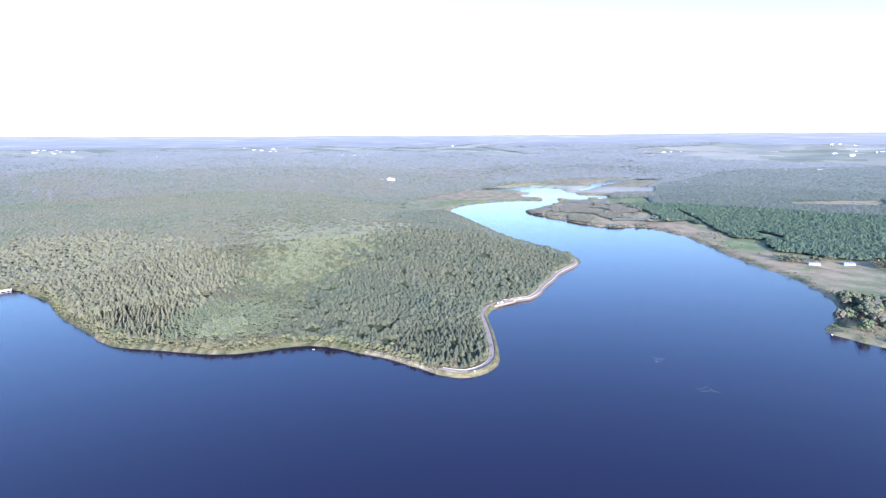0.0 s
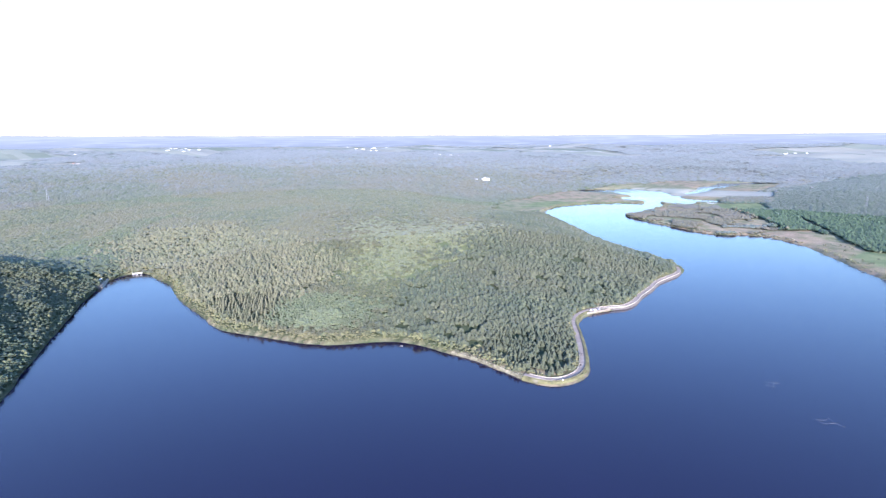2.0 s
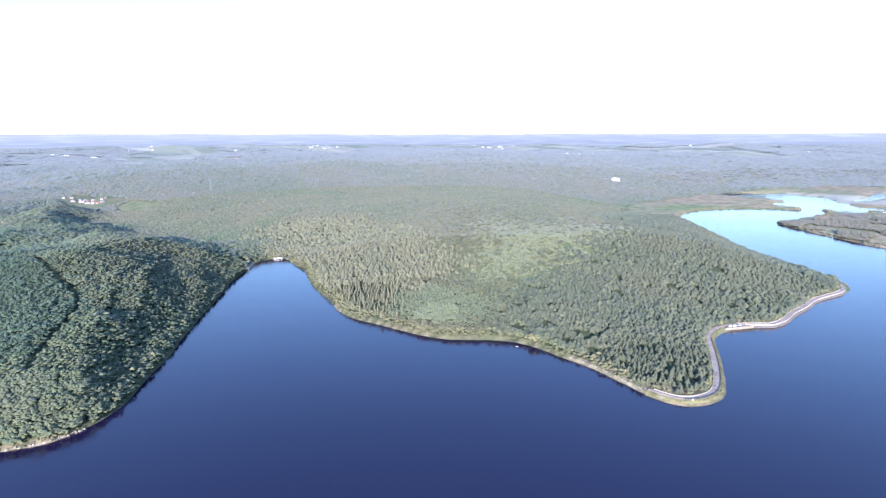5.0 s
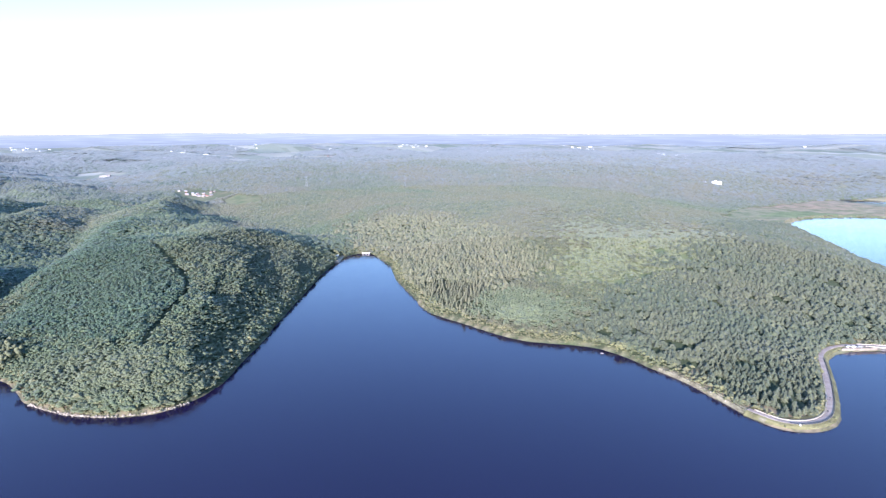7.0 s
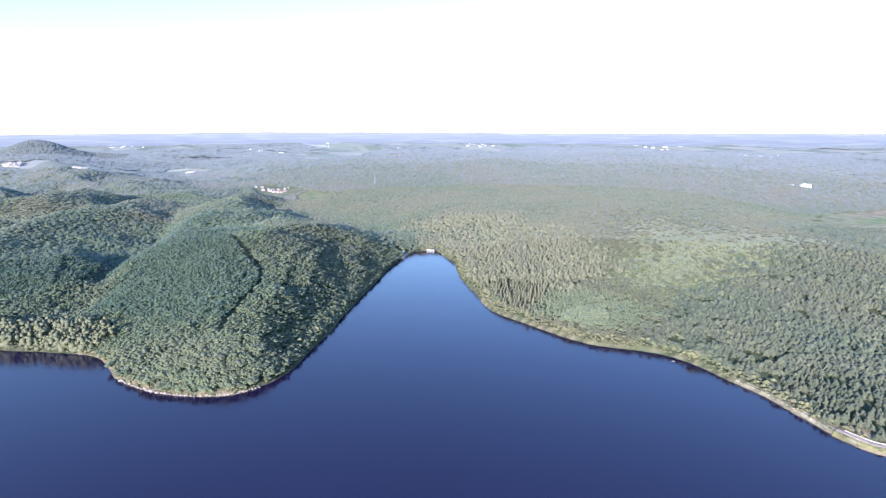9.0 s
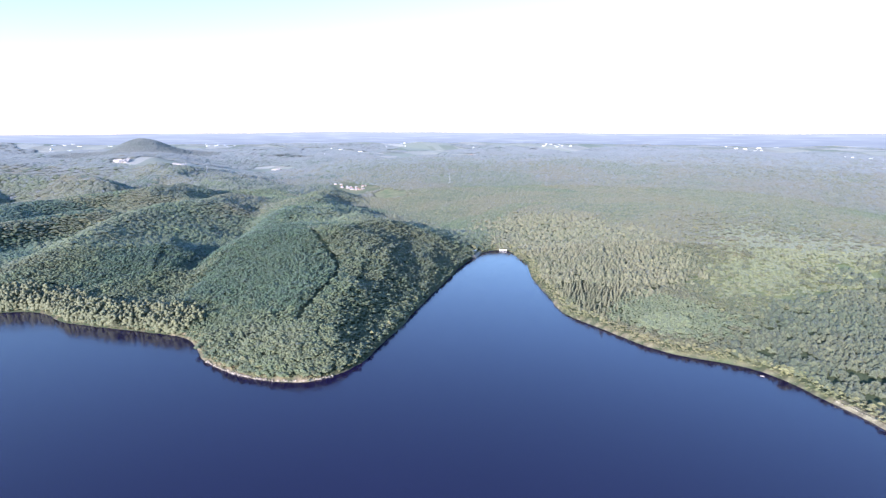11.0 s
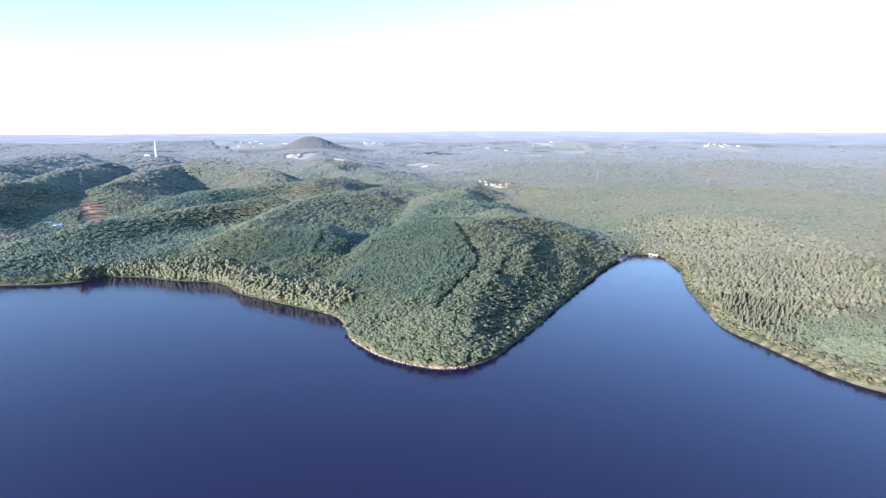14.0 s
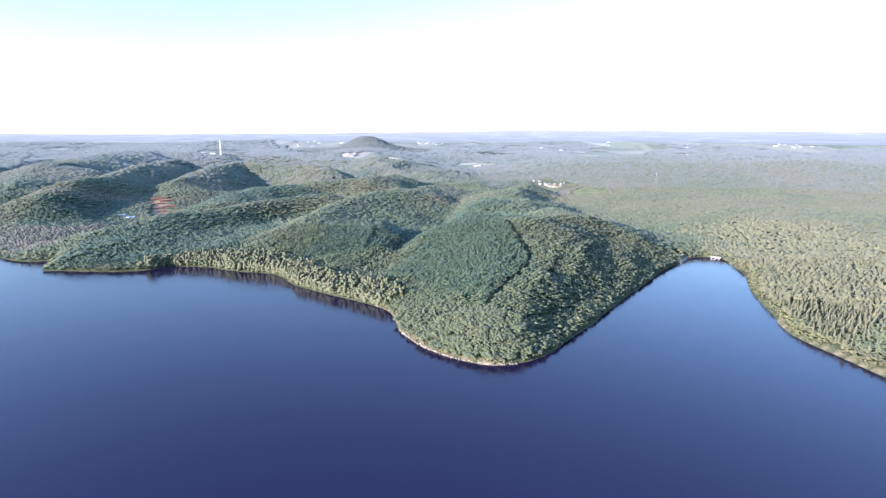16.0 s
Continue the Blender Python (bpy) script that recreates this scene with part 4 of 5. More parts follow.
def sweep(name, line, profile, mat, parent=None, label=""):
    """A closed profile (across, up) drawn along a plan line."""
    t = np.gradient(line, axis=0)
    t /= np.hypot(t[:, 0], t[:, 1])[:, None]
    side = np.stack([-t[:, 1], t[:, 0]], 1)
    n, verts, faces = len(profile), [], []
    for p, s in zip(line, side):
        verts += [(p[0] + s[0] * a, p[1] + s[1] * a, z) for a, z in profile]
    for k in range(len(line) - 1):
        for j in range(n):
            faces.append((k * n + j, k * n + (j + 1) % n, (k + 1) * n + (j + 1) % n, (k + 1) * n + j))
    faces += [tuple(range(n))[::-1], tuple((len(line) - 1) * n + j for j in range(n))]
    return part(name, verts, faces, mat, parent, label)


def box(cx, cy, z0, z1, lx, ly, turn=0.0, taper=1.0):
    c, s = math.cos(turn), math.sin(turn)
    v = []
    for z, k in ((z0, 1.0), (z1, taper)):
        for a, b in ((-1, -1), (1, -1), (1, 1), (-1, 1)):
            u, w = a * lx / 2 * k, b * ly / 2 * k
            v.append((cx + u * c - w * s, cy + u * s + w * c, z))
    return v, [(0, 3, 2, 1), (4, 5, 6, 7), (0, 1, 5, 4), (1, 2, 6, 5), (2, 3, 7, 6), (3, 0, 4, 7)]




def beside(line, aside, first=0.0, last=1e9):
    """A stretch of a line, set off to its left, in even steps."""
    p = spline(line, 10)
    t = np.gradient(p, axis=0)
    t /= np.hypot(t[:, 0], t[:, 1])[:, None]
    s = np.concatenate([[0], np.cumsum(np.hypot(*np.diff(p, axis=0).T))])
    q = p + np.stack([-t[:, 1], t[:, 0]], 1) * aside
    u = np.arange(first, min(last, s[-1]), 1.3)
    return np.stack([np.interp(u, s, q[:, 0]), np.interp(u, s, q[:, 1])], 1)


def shore_road():
    road = sweep("road", beside(ROAD, 0), [(-1.2, 1.0), (1.2, 1.0), (1.2, 1.78), (0, 1.84), (-1.2, 1.78)], ASPHALT)
    tagged(road, "worn grey-brown lakeside road round the wooded point", "road", kind="structure")
    tagged(sweep("verge", beside(ROAD, 0, 0, 150), [(-1.22, 1.72), (-1.22, -0.5), (-4.0, -0.5), (-3.6, 0.2), (-2.4, 1.3)], VERGE), "grass verge sloping from the road to the water", "verge", kind="structure")
    tagged(sweep("inner_verge", beside(ROAD, 0), [(1.22, 1.74), (4.2, 1.9), (4.2, 0.2), (1.22, 0.2)], VERGE), "pale grass strip between road and wood", "verge", kind="structure")
    path = offset_line((-45, 281), (0, 252), 3.6)
    tagged(sweep("path", path, [(-0.8, 1.0), (0.8, 1.0), (0.8, 1.5), (-0.8, 1.5)], RUBBLE), "narrow earth path along the bank", "path", kind="structure")
    slab = [(-0.26, 1.2), (0.26, 1.2), (0.26, 2.02), (0.18, 2.08), (-0.18, 2.08), (-0.26, 2.02)]
    tagged(sweep("parapet_wall", beside(ROAD, 1.6, 2, 84), slab, PARAPET), "low white stone wall on the inner side of the road", "wall")
    tagged(sweep("parapet_wall", beside(ROAD, 1.6, 147, 292), slab, PARAPET), "low white stone wall on the inner side of the road", "wall")
    tagged(sweep("retaining_wall", beside(ROAD, -1.5, 150, 300), [(-0.22, 1.0), (0.22, 1.0), (0.22, 1.95), (0.16, 2.0), (-0.16, 2.0), (-0.22, 1.95)], PARAPET), "pale stone retaining wall on the water side of the road", "wall")
    tagged(sweep("wall_foot", beside(ROAD, -1.72, 150, 300), [(0.3, -0.6), (0.3, 1.35), (0.0, 1.3), (-1.3, -0.2), (-1.3, -0.6)], DARKSTONE), "dark rubble at the foot of the lake wall", "bank", kind="structure")
    bank = sweep("bank_stones", offset_line((-45, 281), (4, 250), 1.0), [(-1.2, -0.6), (1.2, -0.6), (1.2, 1.35), (0.5, 1.4), (-0.4, 0.6)], RUBBLE)
    tagged(bank, "weathered grassy rubble bank below the path", "bank", kind="structure")
    rng = np.random.default_rng(31)
    stone = None
    for p in offset_line((-45, 281), (4, 250), 1.5)[::2]:
        px, py, size = p[0] + rng.uniform(-0.9, 0.9), p[1] + rng.uniform(-0.7, 0.9), rng.uniform(0.35, 0.75)
        if stone is None:
            v, f = box(0, 0, -0.4, 0.6, 1.0, 0.8, 0, 0.7)
            stone = ob = part("bank_stone", v, f, STONE)
        else:
            ob = new("bank_stone", stone.data)
        ob.matrix_basis = Matrix.LocRotScale((px, py, 1.05), Euler((0, 0, rng.uniform(0, 3))), (size,) * 3)
        tagged(ob, "pale boulder lying on the grassy rubble bank", "stone", "boulders on the bank")
    rail = tagged(new("guard_rail"), "row of short dark posts with a rail beside the water", "guard rail")
    edge = beside(ROAD, -1.5, 16, 108)
    post = None
    for p in edge:
        if post is None:
            v, f = box(0, 0, 1.2, 2.3, 0.26, 0.26, 0, 0.8)
            post = ob = part("post", v, f, DARKSTEEL, rail)
        else:
            ob = new("post", post.data)
            ob.parent = rail
        ob.location = (p[0], p[1], 0)
    sweep("rail", edge, [(-0.06, 1.95), (0.06, 1.95), (0.06, 2.2), (-0.06, 2.2)], DARKSTEEL, rail)
    apron = [(36.5, 362), (41, 365), (47, 369), (53, 373.4), (49, 373.6), (39, 368)]
    n = len(apron)
    yard = part("parking_yard", [(*p, 0.4) for p in apron] + [(*p, 1.72) for p in apron], [tuple(range(n, 2 * n))] + [(k, (k + 1) % n, n + (k + 1) % n, n + k) for k in range(n)], EARTH)
    tagged(yard, "small bare earth parking yard by the lake", "parking yard", kind="structure")
    for x, y in ((27.2, 286), (25.6, 271)):
        ob = tagged(new("sign_post"), "dark sign post with a small board beside the road", "sign", "road signs")
        v, f = box(0, 0, 1.7, 3.4, 0.12, 0.12)
        part("pole", v, f, DARKSTEEL, ob)
        v, f = box(0, 0, 2.7, 3.6, 0.8, 0.1)
        part("board", v, f, DARKSTEEL, ob)
        ob.location = (x, y, 0)
    v, f = box(0, 0, 1.6, 2.2, 0.5, 0.35, 0.3, 0.7)
    stone = tagged(part("marker_stone", v, f, WHITE), "white marker stone at the bend of the road", "stone")
    stone.location = (15.8, 254.2, 0)


shore_road()


def headland_stones():
    """Pale stones at the foot of the headland."""
    line = offset_line((-272, 93), (-216, 135), 0.2)
    base = None
    rng = np.random.default_rng(12)
    holder = new("shore_stones")
    tagged(holder, "band of pale bleached stones at the water's edge", "stones")
    shapes = []
    for k in range(5):
        v, f = clump(rng, (0, 0, 0), 1.0, 0.6)
        me = mesh_of("stone", v, f, STONE)
        shapes.append(me)
    for k in range(280):
        p = line[int(rng.integers(0, len(line)))]
        ob = new("stone", shapes[k % 5])
        ob.parent = holder
        s = float(rng.uniform(0.2, 0.55))
        ob.matrix_basis = Matrix.LocRotScale((p[0] + rng.uniform(-0.5, 0.5), p[1] + rng.uniform(-0.5, 0.5), 0.25 + rng.uniform(-0.2, 0.3)), Euler((rng.uniform(0, 1), rng.uniform(0, 1), rng.uniform(0, 6))), (s * 1.4, s, s * 0.8))


headland_stones()


# ---- buildings and small works ----
def ground_at(x, y):
    return float(heights(np.array([x]), np.array([y]))[0])


def prism(l, w, z0, z1, over=0.0, thick=0.25):
    """A gabled roof slab along x."""
    a, b = l / 2 + over, w / 2 + over
    v = [(s * a, t * b, z0 - dz) for dz in (0, thick) for s in (-1, 1) for t in (-1, 1)] + [(s * a, 0, z1 - dz) for dz in (0, thick) for s in (-1, 1)]
    f = [(0, 2, 9, 8), (1, 8, 9, 3), (4, 10, 11, 6), (5, 7, 11, 10), (0, 4, 6, 2), (1, 3, 7, 5), (0, 8, 10, 4), (1, 5, 10, 8), (2, 6, 11, 9), (3, 9, 11, 7)]
    return v, f


def house(name, l, w, h, rise, wall_mat, roof_mat, label, category, group="", storeys=1, bays=4):
    """A gabled house along x with windows on both long sides, a door and a chimney."""
    ob = tagged(new(name), label, category, group)
    v = [(s * l / 2, t * w / 2, z) for z in (-1.5, h) for s in (-1, 1) for t in (-1, 1)] + [(-l / 2, 0, h + rise * 0.96), (l / 2, 0, h + rise * 0.96)]
    part("wall", v, [(0, 1, 5, 8, 4), (2, 6, 9, 7, 3), (0, 4, 6, 2), (1, 3, 7, 5), (0, 2, 3, 1), (4, 8, 9, 6), (5, 7, 9, 8)], wall_mat, ob)
    v, f = prism(l, w, h + 0.05, h + rise + 0.1, 0.5)
    part("roof", v, f, roof_mat, ob)
    v, f = box(l * 0.25, w * 0.12, h + rise * 0.4, h + rise + 0.9, 0.7, 0.7)
    part("chimney", v, f, wall_mat, ob)
    v, f = box(0, 0, 0, 1.3, 1.1, 0.16)
    pane = None
    for k in range(storeys):
        for b in range(bays):
            for side in (-1, 1):
                x = -l / 2 + l * (b + 0.5) / bays
                if pane is None:
                    pane = win = part("window", v, f, DARKGLASS, ob)
                else:
                    win = new("window", pane.data)
                    win.parent = ob
                win.location = (x, side * (w / 2 + 0.02), 0.95 + k * (h / storeys))
    v, f = box(l * 0.06, w / 2 + 0.03, 0, 2.1, 1.0, 0.14)
    part("door", v, f, BARK, ob)
    return ob


def place(model, spots, first=True):
    for k, (x, y, turn, s) in enumerate(spots):
        m = Matrix.LocRotScale((x, y, ground_at(x, y)), Euler((0, 0, radians(turn))), (s, s, s))
        if k == 0 and first:
            model.matrix_basis = m
        else:
            copy_thing(model, m).scale = (s, s, s)


def hotel():
    ob = house("hotel", 32, 12, 9.5, 3.0, WHITE, CONCRETE, "large white three-storey building among far trees", "building", storeys=3, bays=9)
    v, f = box(-4, 0, 9, 14.5, 8, 9)
    part("tower", v, f, WHITE, ob)
    place(ob, [(-113, 1172, 25, 0.52)])
    place(house("annex", 11, 7, 4, 2, WHITE, GREYROOF, "small white annex beside the large building", "building"), [(-134, 1166, 30, 0.55)])


hotel()


def villages():
    small = lambda spots: [(x, y, t, s * 0.36) for x, y, t, s in spots]
    red = house("village_house", 12, 8, 3.6, 2.6, OCHRE, BRICKRED, "ochre village house with a red tiled roof", "house", "village houses")
    grey = house("village_house", 14, 8, 4.0, 2.4, OCHRE, GREYROOF, "ochre village house with a pale sheet roof", "house", "village houses")
    cream = house("village_house", 11, 7, 3.4, 2.4, OCHRE, GREYROOF, "ochre village house with a grey roof", "house", "village houses")
    place(grey, small([(-907, 570, 40, 1.2), (-926, 580, 50, 1), (-893, 576, 30, 1.5), (-876, 575, 20, 1.1), (-886, 589, 60, 1), (-872, 595, 10, 1), (-938, 575, 30, 1), (-856, 584, 80, 1.1), (-218, 1394, 10, 1.3), (-203, 1403, 15, 1.5), (-234, 1413, 80, 1.1), (-190, 1447, 20, 1.0),
                 (616, 1472, 10, 1.5), (576, 1263, 15, 1.6), (602, 1268, 0, 1.1), (560, 1275, 30, 1), (-865, 575, 15, 1.2), (-233, 1109, 20, 1.0), (-1113, 1150, 30, 1.5), (-1090, 1175, 10, 1.2), (-992, 1181, 0, 1.3)]))
    place(red, small([(-897, 575, 70, 1), (-890, 581, 20, 1), (-914, 574, 10, 0.9), (-876, 598, 30, 1), (-234, 1539, 0, 1.2), (-274, 1614, 20, 1.3), (-859, 578, 35, 1.1), (-872, 581, 70, 1), (-1135, 1160, 0, 1.1)]))
    place(cream, small([(-908, 582, 30, 1), (-899, 585, 80, 1), (-872, 602, 0, 1), (-248, 1454, 20, 1.2), (647, 1634, 0, 1.4), (-879, 573, 30, 1), (-1100, 1200, 60, 1.1), (630, 1490, 40, 1.1)]))
    place(house("lake_house", 15, 5, 2.8, 1.0, CREAM, GREYROOF, "low cream lake house with a grey roof on the grassy bank", "house", bays=5), [(338, 472, -12, 0.6)])
    place(house("long_shed", 15, 6, 2.8, 1.6, WHITE, BLUEROOF, "long white shed with a blue sheet roof by the wood", "shed"), [(371, 473, -12, 0.58)])
    place(house("boat_shed", 7, 4.5, 2.8, 1.4, WHITE, WHITE, "small white boat shed at the head of the cove", "shed", "sheds by the cove", bays=2), [(-361, 381, 50, 0.45), (-368, 390, 20, 0.4)])
    rows = house("red_row_house", 30, 6, 2.6, 1.6, BRICKRED, BRICKRED, "long low row house with a bright red roof", "house", "red row houses", bays=8)
    place(rows, [(-775, -68, 100, 0.45), (-785, -78, 100, 0.5), (-797, -82, 102, 0.5), (-806, -70, 100, 0.5), (-818, -84, 98, 0.55), (-830, -76, 100, 0.5), (-842, -84, 100, 0.6), (-760, -72, 100, 0.6), (-745, -66, 98, 0.65), (-730, -68, 100, 0.6), (-714, -66, 102, 0.6)])
    place(house("blue_shed", 18, 9, 4, 2, WHITE, BLUEROOF, "white shed with a blue sheet roof in the valley", "shed"), [(-741, -106, 80, 0.5), (-760, -118, 95, 0.4)])


villages()


def far_sheds():
    """White sheds and greenhouses of the towns on the far plain."""
    rng = np.random.default_rng(21)
    models = [house("far_shed", 40, 14, 5, 2.5, WHITE, WHITE, "long white shed on the far plain", "shed", "far white sheds", bays=6),
              house("far_shed", 22, 12, 8, 2.5, WHITE, GREYROOF, "tall white block on the far plain", "building", "far white sheds", bays=4)]
    towns = [(92, 2300), (88, 2600), (81, 2450), (76, 2300), (70, 2600), (64, 2350), (58, 2100), (52, 2550), (44, 2200), (36, 2500), (27, 2000), (18, 2500), (12, 1950), (9, 1750), (-2, 2500), (-12, 2350), (-22, 2150), (-33, 1800), (-37, 2350), (101, 2400)]
    spots = [[], []]
    for az, dist in towns:
        for _ in range(9):
            a, d = radians(az + rng.uniform(-2.2, 2.2)), dist + rng.uniform(-220, 220)
            spots[int(rng.random() < 0.35)].append((-math.sin(a) * d, math.cos(a) * d, rng.uniform(0, 40) + az, rng.uniform(0.2, 0.42)))
    for m, s in zip(models, spots):
        place(m, s)


far_sheds()


def bridge():
    """Small white two-arched bridge at the head of the cove."""
    ob = tagged(new("footbridge"), "small white concrete bridge with two dark openings", "bridge")
    n, span = 10, 4.0
    for name, x0 in (("arch", -4.6), ("arch", 0.6)):
        verts, faces = [], []
        for y in (-1.6, 1.6):
            for k in range(n + 1):
                x = x0 + span * k / n
                verts.append((x, y, 0.3 + 2.2 * math.sqrt(max(0, 1 - ((k / n - 0.5) * 2) ** 2))))
                verts.append((x, y, 2.9))
        m = 2 * (n + 1)
        for k in range(n):
            a = 2 * k
            faces += [(a, a + 2, a + 3, a + 1), (m + a, m + a + 1, m + a + 3, m + a + 2), (a, m + a, m + a + 2, a + 2)]
        part(name, verts, faces, WHITE, ob)
    # dark slabs added behind the arches in place of the shade inside
    for x in (-2.6, 2.6):
        v, f = box(x, 1.0, -1.5, 2.2, 4.2, 0.3)
        part("opening_shade", v, f, DARKSTONE, ob, "added dark slab standing in for the shade inside the opening")
    for x in (-5.2, 0, 5.2):
        v, f = box(x, 0, -1.5, 2.9, 1.25, 3.4)
        part("pier", v, f, CONCRETE, ob)
    v, f = box(0, 0, 2.9, 3.3, 13, 3.8)
    part("deck", v, f, CONCRETE, ob)
    for y in (-1.8, 1.8):
        v, f = box(0, y, 3.3, 3.8, 12.6, 0.25)
        part("railing", v, f, WHITE, ob)
    ob.matrix_basis = pose(-351.5, 412.5, -0.15, 0, 0, 34) @ Matrix.Diagonal((0.62, 0.62, 0.38, 1))


bridge()
landing = sweep("landing", spline([(-349, 368), (-354, 377), (-361, 388), (-364, 397)], 8), [(-1.8, -0.6), (2.4, -0.6), (2.4, 1.9), (-0.6, 1.6)], STONE)
tagged(landing, "pale stone landing at the head of the cove", "landing", kind="structure")


def tube(sides, rings):
    """Rings of (z, radius) joined to a tapered tube."""
    verts, faces = [], []
    for z, r in rings:
        verts += [(r * math.cos(6.2832 * k / sides), r * math.sin(6.2832 * k / sides), z) for k in range(sides)]
    for j in range(len(rings) - 1):
        faces += [(j * sides + k, j * sides + (k + 1) % sides, (j + 1) * sides + (k + 1) % sides, (j + 1) * sides + k) for k in range(sides)]
    faces.append(tuple((len(rings) - 1) * sides + k for k in range(sides)))
    return verts, faces


def chimney():
    ob = tagged(new("tall_chimney"), "tall pale concrete chimney on the plain", "chimney")
    part("shaft", *tube(14, [(-2, 2.2), (10, 1.9), (41, 1.4)]), WHITE, ob)
    part("rim", *tube(14, [(41, 1.6), (43, 1.6), (43, 1.2)]), CONCRETE, ob)
    ob.location = (-1604, -11, ground_at(-1604, -11))
    s = house("works_hall", 26, 12, 6, 2.5, WHITE, WHITE, "white works hall beside the tall chimney", "building", "halls by the chimney", bays=6)
    place(s, [(-1612, -32, 70, 0.5), (-1640, -60, 80, 0.6)])


chimney()


def mast(high):
    ob = tagged(new("power_mast"), "grey steel lattice power mast above the trees", "mast", "power masts")
    top = high
    foot, tip = 1.6, 0.35
    for a, b in ((-1, -1), (1, -1), (1, 1), (-1, 1)):
        v, f = limb((a * foot, b * foot, -1), (a * tip, b * tip, top), 0.14, 0.1, 4)
        part("leg", v, f, STEEL, ob)
    for k in range(6):
        z = top * (k + 1) / 7
        r = foot + (tip - foot) * z / top
        z2 = top * (k + 1.8) / 7
        r2 = foot + (tip - foot) * min(1, z2 / top)
        v, f = join([limb((-r, -r, z), (r2, -r2, z2), 0.07, 0.07, 4), limb((r, r, z), (-r2, r2, z2), 0.07, 0.07, 4), limb((-r, r, z), (-r2, -r2, z2), 0.07, 0.07, 4), limb((r, -r, z), (r2, r2, z2), 0.07, 0.07, 4)])
        part("brace", v, f, STEEL, ob)
    for z in (0.72, 0.84, 0.96):
        v, f = limb((-3.2, 0, top * z), (3.2, 0, top * z), 0.12, 0.12, 4)
        part("cross_arm", v, f, STEEL, ob)
    return ob


place(mast(20), [(493, 911, 20, 1.0), (-909, 169, 40, 0.9), (-714, 677, 60, 1.0), (-990, -108, 50, 1.1), (-560, 760, 30, 1.0), (620, 800, 10, 1.0), (-1150, 400, 30, 1.0), (-230, 1180, 20, 1.0)])


def quarry(x, y, wide, deep, turn):
    """Bare, broken rock cut in ledges into a hillside, lying on the slope."""
    n, m = 26, 16
    rng = np.random.default_rng(int(wide))
    c, w = math.cos(radians(turn)), math.sin(radians(turn))
    j, i = (g.ravel() for g in np.meshgrid(np.arange(m + 1), np.arange(n + 1), indexing="ij"))
    u, v, faces = i / n * 2 - 1, j / m * 2 - 1, []
    k = 0.72 + 0.28 * np.sin(u * 4 + wide) * np.cos(v * 3 + 1)
    a, b = u * wide / 2 * np.sqrt(1 - 0.45 * v * v) * k, v * deep / 2 * np.sqrt(1 - 0.45 * u * u) * k
    px, py = x + a * c - b * w, y + a * w + b * c
    rim = np.maximum(abs(u), abs(v)) == 1
    verts = np.stack([px, py, heights(px, py) + np.where(rim, -1.5, 1.6 + (j % 4) * 0.9 + rng.uniform(-0.7, 0.7, len(px)))], 1)
    for j in range(m):
        for i in range(n):
            q = j * (n + 1) + i
            faces.append((q, q + 1, q + n + 2, q + n + 1))
    tagged(part("quarry_face", verts, faces, ROCK), "pale pinkish bare rock face of an old quarry", "quarry", kind="structure")


for pit in PITS:
    quarry(*pit)


def fish_trap(x, y, s, turn):
    """Poles and net lines standing in the lake."""
    ob = tagged(new("fish_trap"), "poles and net lines of a fish trap in the lake", "fish trap", "fish traps")
    corners = [(-5, -3), (-5, 3.4), (-1.5, 1), (1.6, 2.2), (5, 4), (4, -3), (6.5, -8)]
    for a, b in corners:
        part("pole", *limb((a, b, -2), (a, b, 0.7), 0.06, 0.05, 5), NETWOOD, ob)
    for (a, b), (c, d) in zip(corners[:-1], corners[1:]):
        part("net_line", *limb((a, b, 0.12), (c, d, 0.1), 0.05, 0.05, 4), NETWOOD, ob)
    part("net_line", *limb((*corners[0], 0.12), (*corners[5], 0.1), 0.05, 0.05, 4), NETWOOD, ob)
    ob.matrix_basis = Matrix.LocRotScale((x, y, 0), Euler((0, 0, radians(turn))), (s, s, s))


fish_trap(125, 236, 0.6, 15)
fish_trap(116, 270, 0.5, 70)


def rowing_boat(x, y, turn):
    ob = tagged(new("rowing_boat"), "small pale wooden rowing boat lying off the bank", "boat")
    ribs = [(-2.0, 0.55, 0.05), (-1.2, 0.75, -0.12), (0.2, 0.8, -0.15), (1.4, 0.55, -0.08), (2.2, 0.06, 0.12)]
    verts = []
    for a, w, keel in ribs:
        verts += [(a, -w, 0.5), (a, -w * 0.6, keel), (a, w * 0.6, keel), (a, w, 0.5), (a, w * 0.9, 0.5), (a, w * 0.5, keel + 0.08), (a, -w * 0.5, keel + 0.08), (a, -w * 0.9, 0.5)]
    faces = [(8 * k + j, 8 * k + (j + 1) % 8, 8 * k + 8 + (j + 1) % 8, 8 * k + 8 + j) for k in range(len(ribs) - 1) for j in range(8)]
    part("hull", verts, faces + [tuple(range(8))[::-1]], CREAM, ob)
    for a in (-1.0, 0.6):
        v, f = box(a, 0, 0.28, 0.34, 0.3, 1.2)
        part("seat", v, f, BARK, ob)
    ob.matrix_basis = Matrix.LocRotScale((x, y, 0.0), Euler((0, 0, radians(turn))), (0.4, 0.4, 0.4))


rowing_boat(-75, 288.2, 20)


def buoy(x, y):
    ob = tagged(new("buoy"), "white float moored off the reedy bank", "buoy")
    part("float", *tube(12, [(-0.4, 0.2), (-0.1, 0.55), (0.25, 0.55), (0.5, 0.2)]), WHITE, ob)
    part("stem", *tube(6, [(0.4, 0.07), (1.0, 0.05)]), DARKSTEEL, ob)
    ob.location = (x, y, 0)


buoy(235.5, 305)


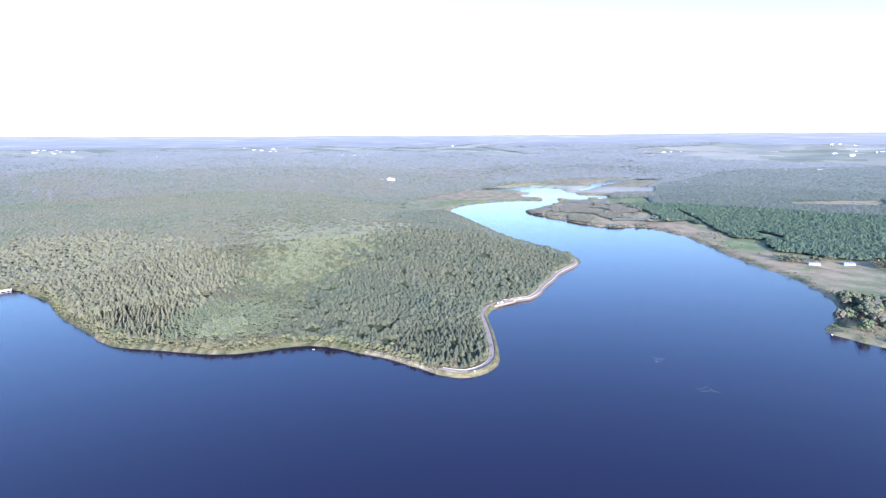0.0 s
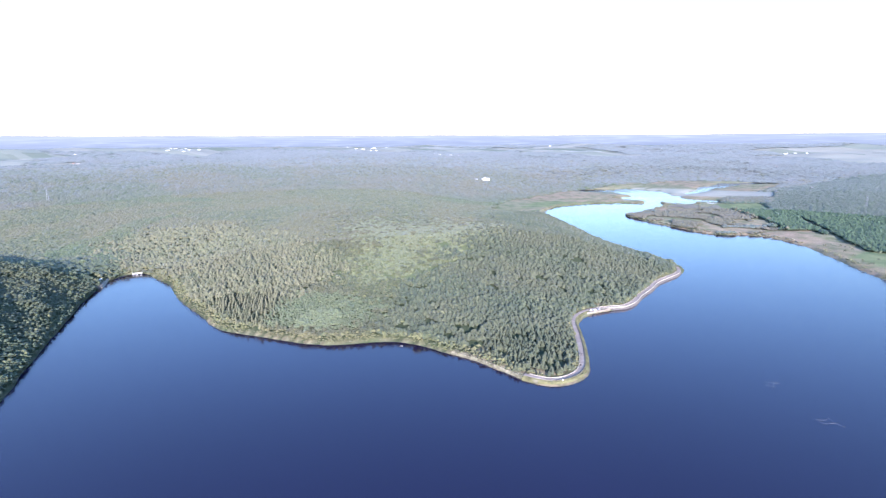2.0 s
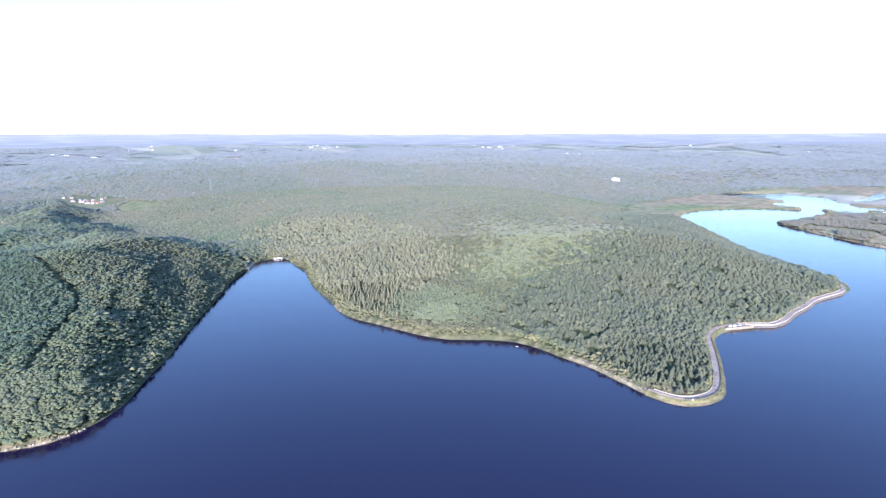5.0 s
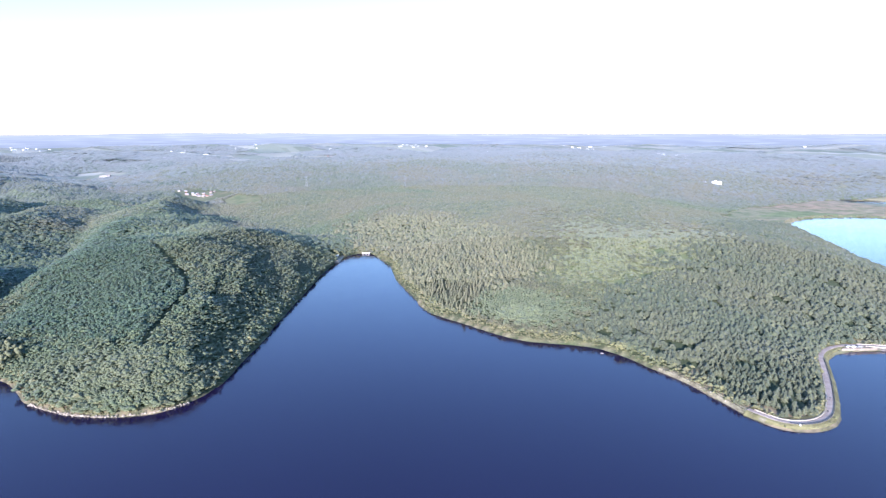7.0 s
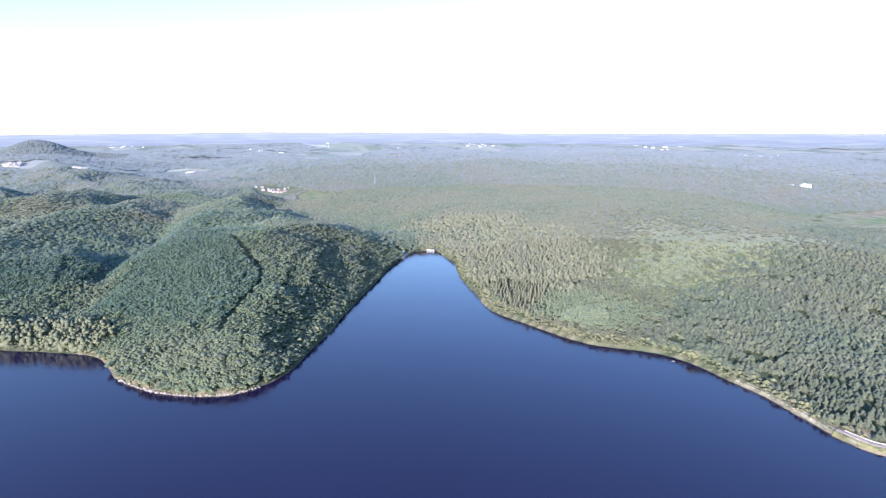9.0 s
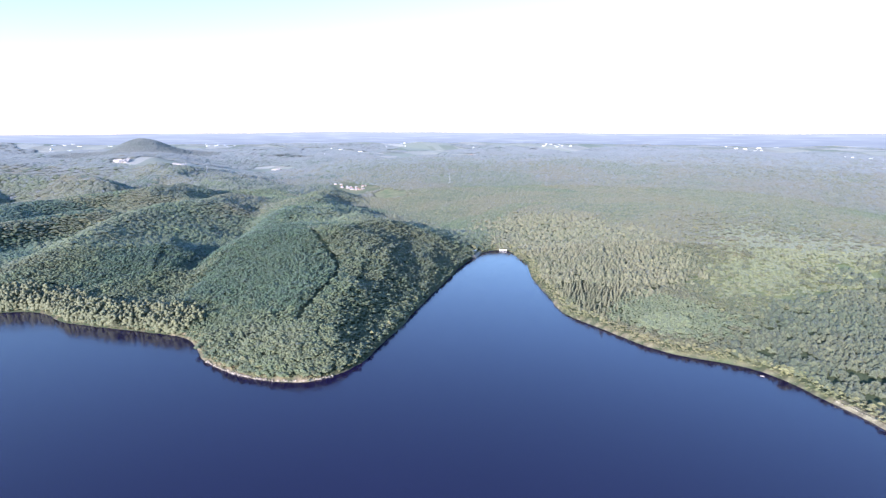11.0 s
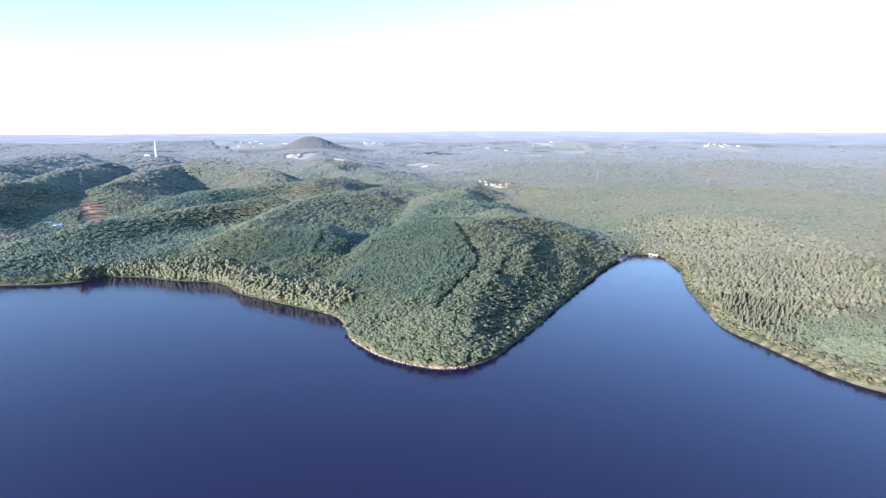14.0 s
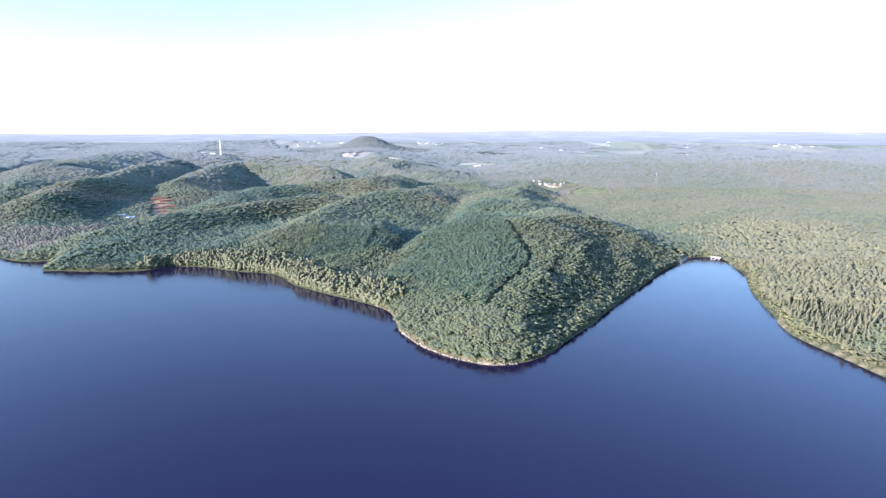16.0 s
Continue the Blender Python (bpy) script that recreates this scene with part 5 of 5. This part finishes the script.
def willow(x, y, h, w):
    tree = single_tree("willow", np.random.default_rng(8), "round", SHRUB, "round pale yellow-green willow on the bank", "tree", "")
    tree.matrix_basis = Matrix.LocRotScale((x, y, ground_at(x, y) - 0.6), Euler((0, 0, 0.4)), (w, w, h))


willow(-67, 295.5, 5.5, 8.5)
willow(-136, 287.5, 4.0, 6.0)


def car(x, y, turn, mat, colour):
    ob = tagged(new("parked_car"), colour + " car parked on the lakeside yard", "car", "parked cars")
    prof = [(-2.1, 0.35), (2.1, 0.35), (2.15, 0.8), (1.2, 0.95), (0.6, 1.45), (-1.3, 1.48), (-2.0, 0.95)]
    n = len(prof)
    v = [(a, s * (0.85 if z < 1.2 else 0.68), z) for s in (-1, 1) for a, z in prof]
    part("body", v, [tuple(range(n))[::-1], tuple(range(n, 2 * n))] + [(k, (k + 1) % n, n + (k + 1) % n, n + k) for k in range(n)], mat, ob)
    v, f = box(-0.3, 0, 1.0, 1.38, 1.7, 1.62, 0, 0.86)
    part("window_band", v, f, DARKGLASS, ob)
    for a in (-1.3, 1.3):
        for s in (-1, 1):
            wheel = part("wheel", *limb((a, s * 0.72, 0.33), (a, s * 0.9, 0.33), 0.33, 0.33, 10), DARKSTEEL, ob)
            part("rim", *limb((a, s * 0.89, 0.33), (a, s * 0.91, 0.33), 0.2, 0.2, 8), STEEL, wheel, "bright steel rim")
    ob.matrix_basis = pose(x, y, 1.73, 0, 0, turn) @ Matrix.Diagonal((0.6, 0.6, 0.6, 1))


car(42.2, 367.6, 40, WHITE, "white")
car(45.0, 369.6, 35, GREYROOF, "grey")
car(39.5, 366.2, 60, WHITE, "white")
tagged(sweep("embankment_wall", spline([(292, 1000), (300, 990), (312, 985), (322, 990)], 6), [(-1.0, 0.5), (1.0, 0.5), (1.0, 2.6), (-1.0, 2.6)], WHITE), "pale concrete embankment beside the marsh", "wall")


def set_out():
    """Set the whole plan out at its true size."""
    grow = Matrix.Scale(TRUE, 4)
    for ob in list(scene.objects):
        if ob.parent is None and ob.type in ("MESH", "EMPTY"):
            ob.matrix_basis = grow @ ob.matrix_basis


set_out()
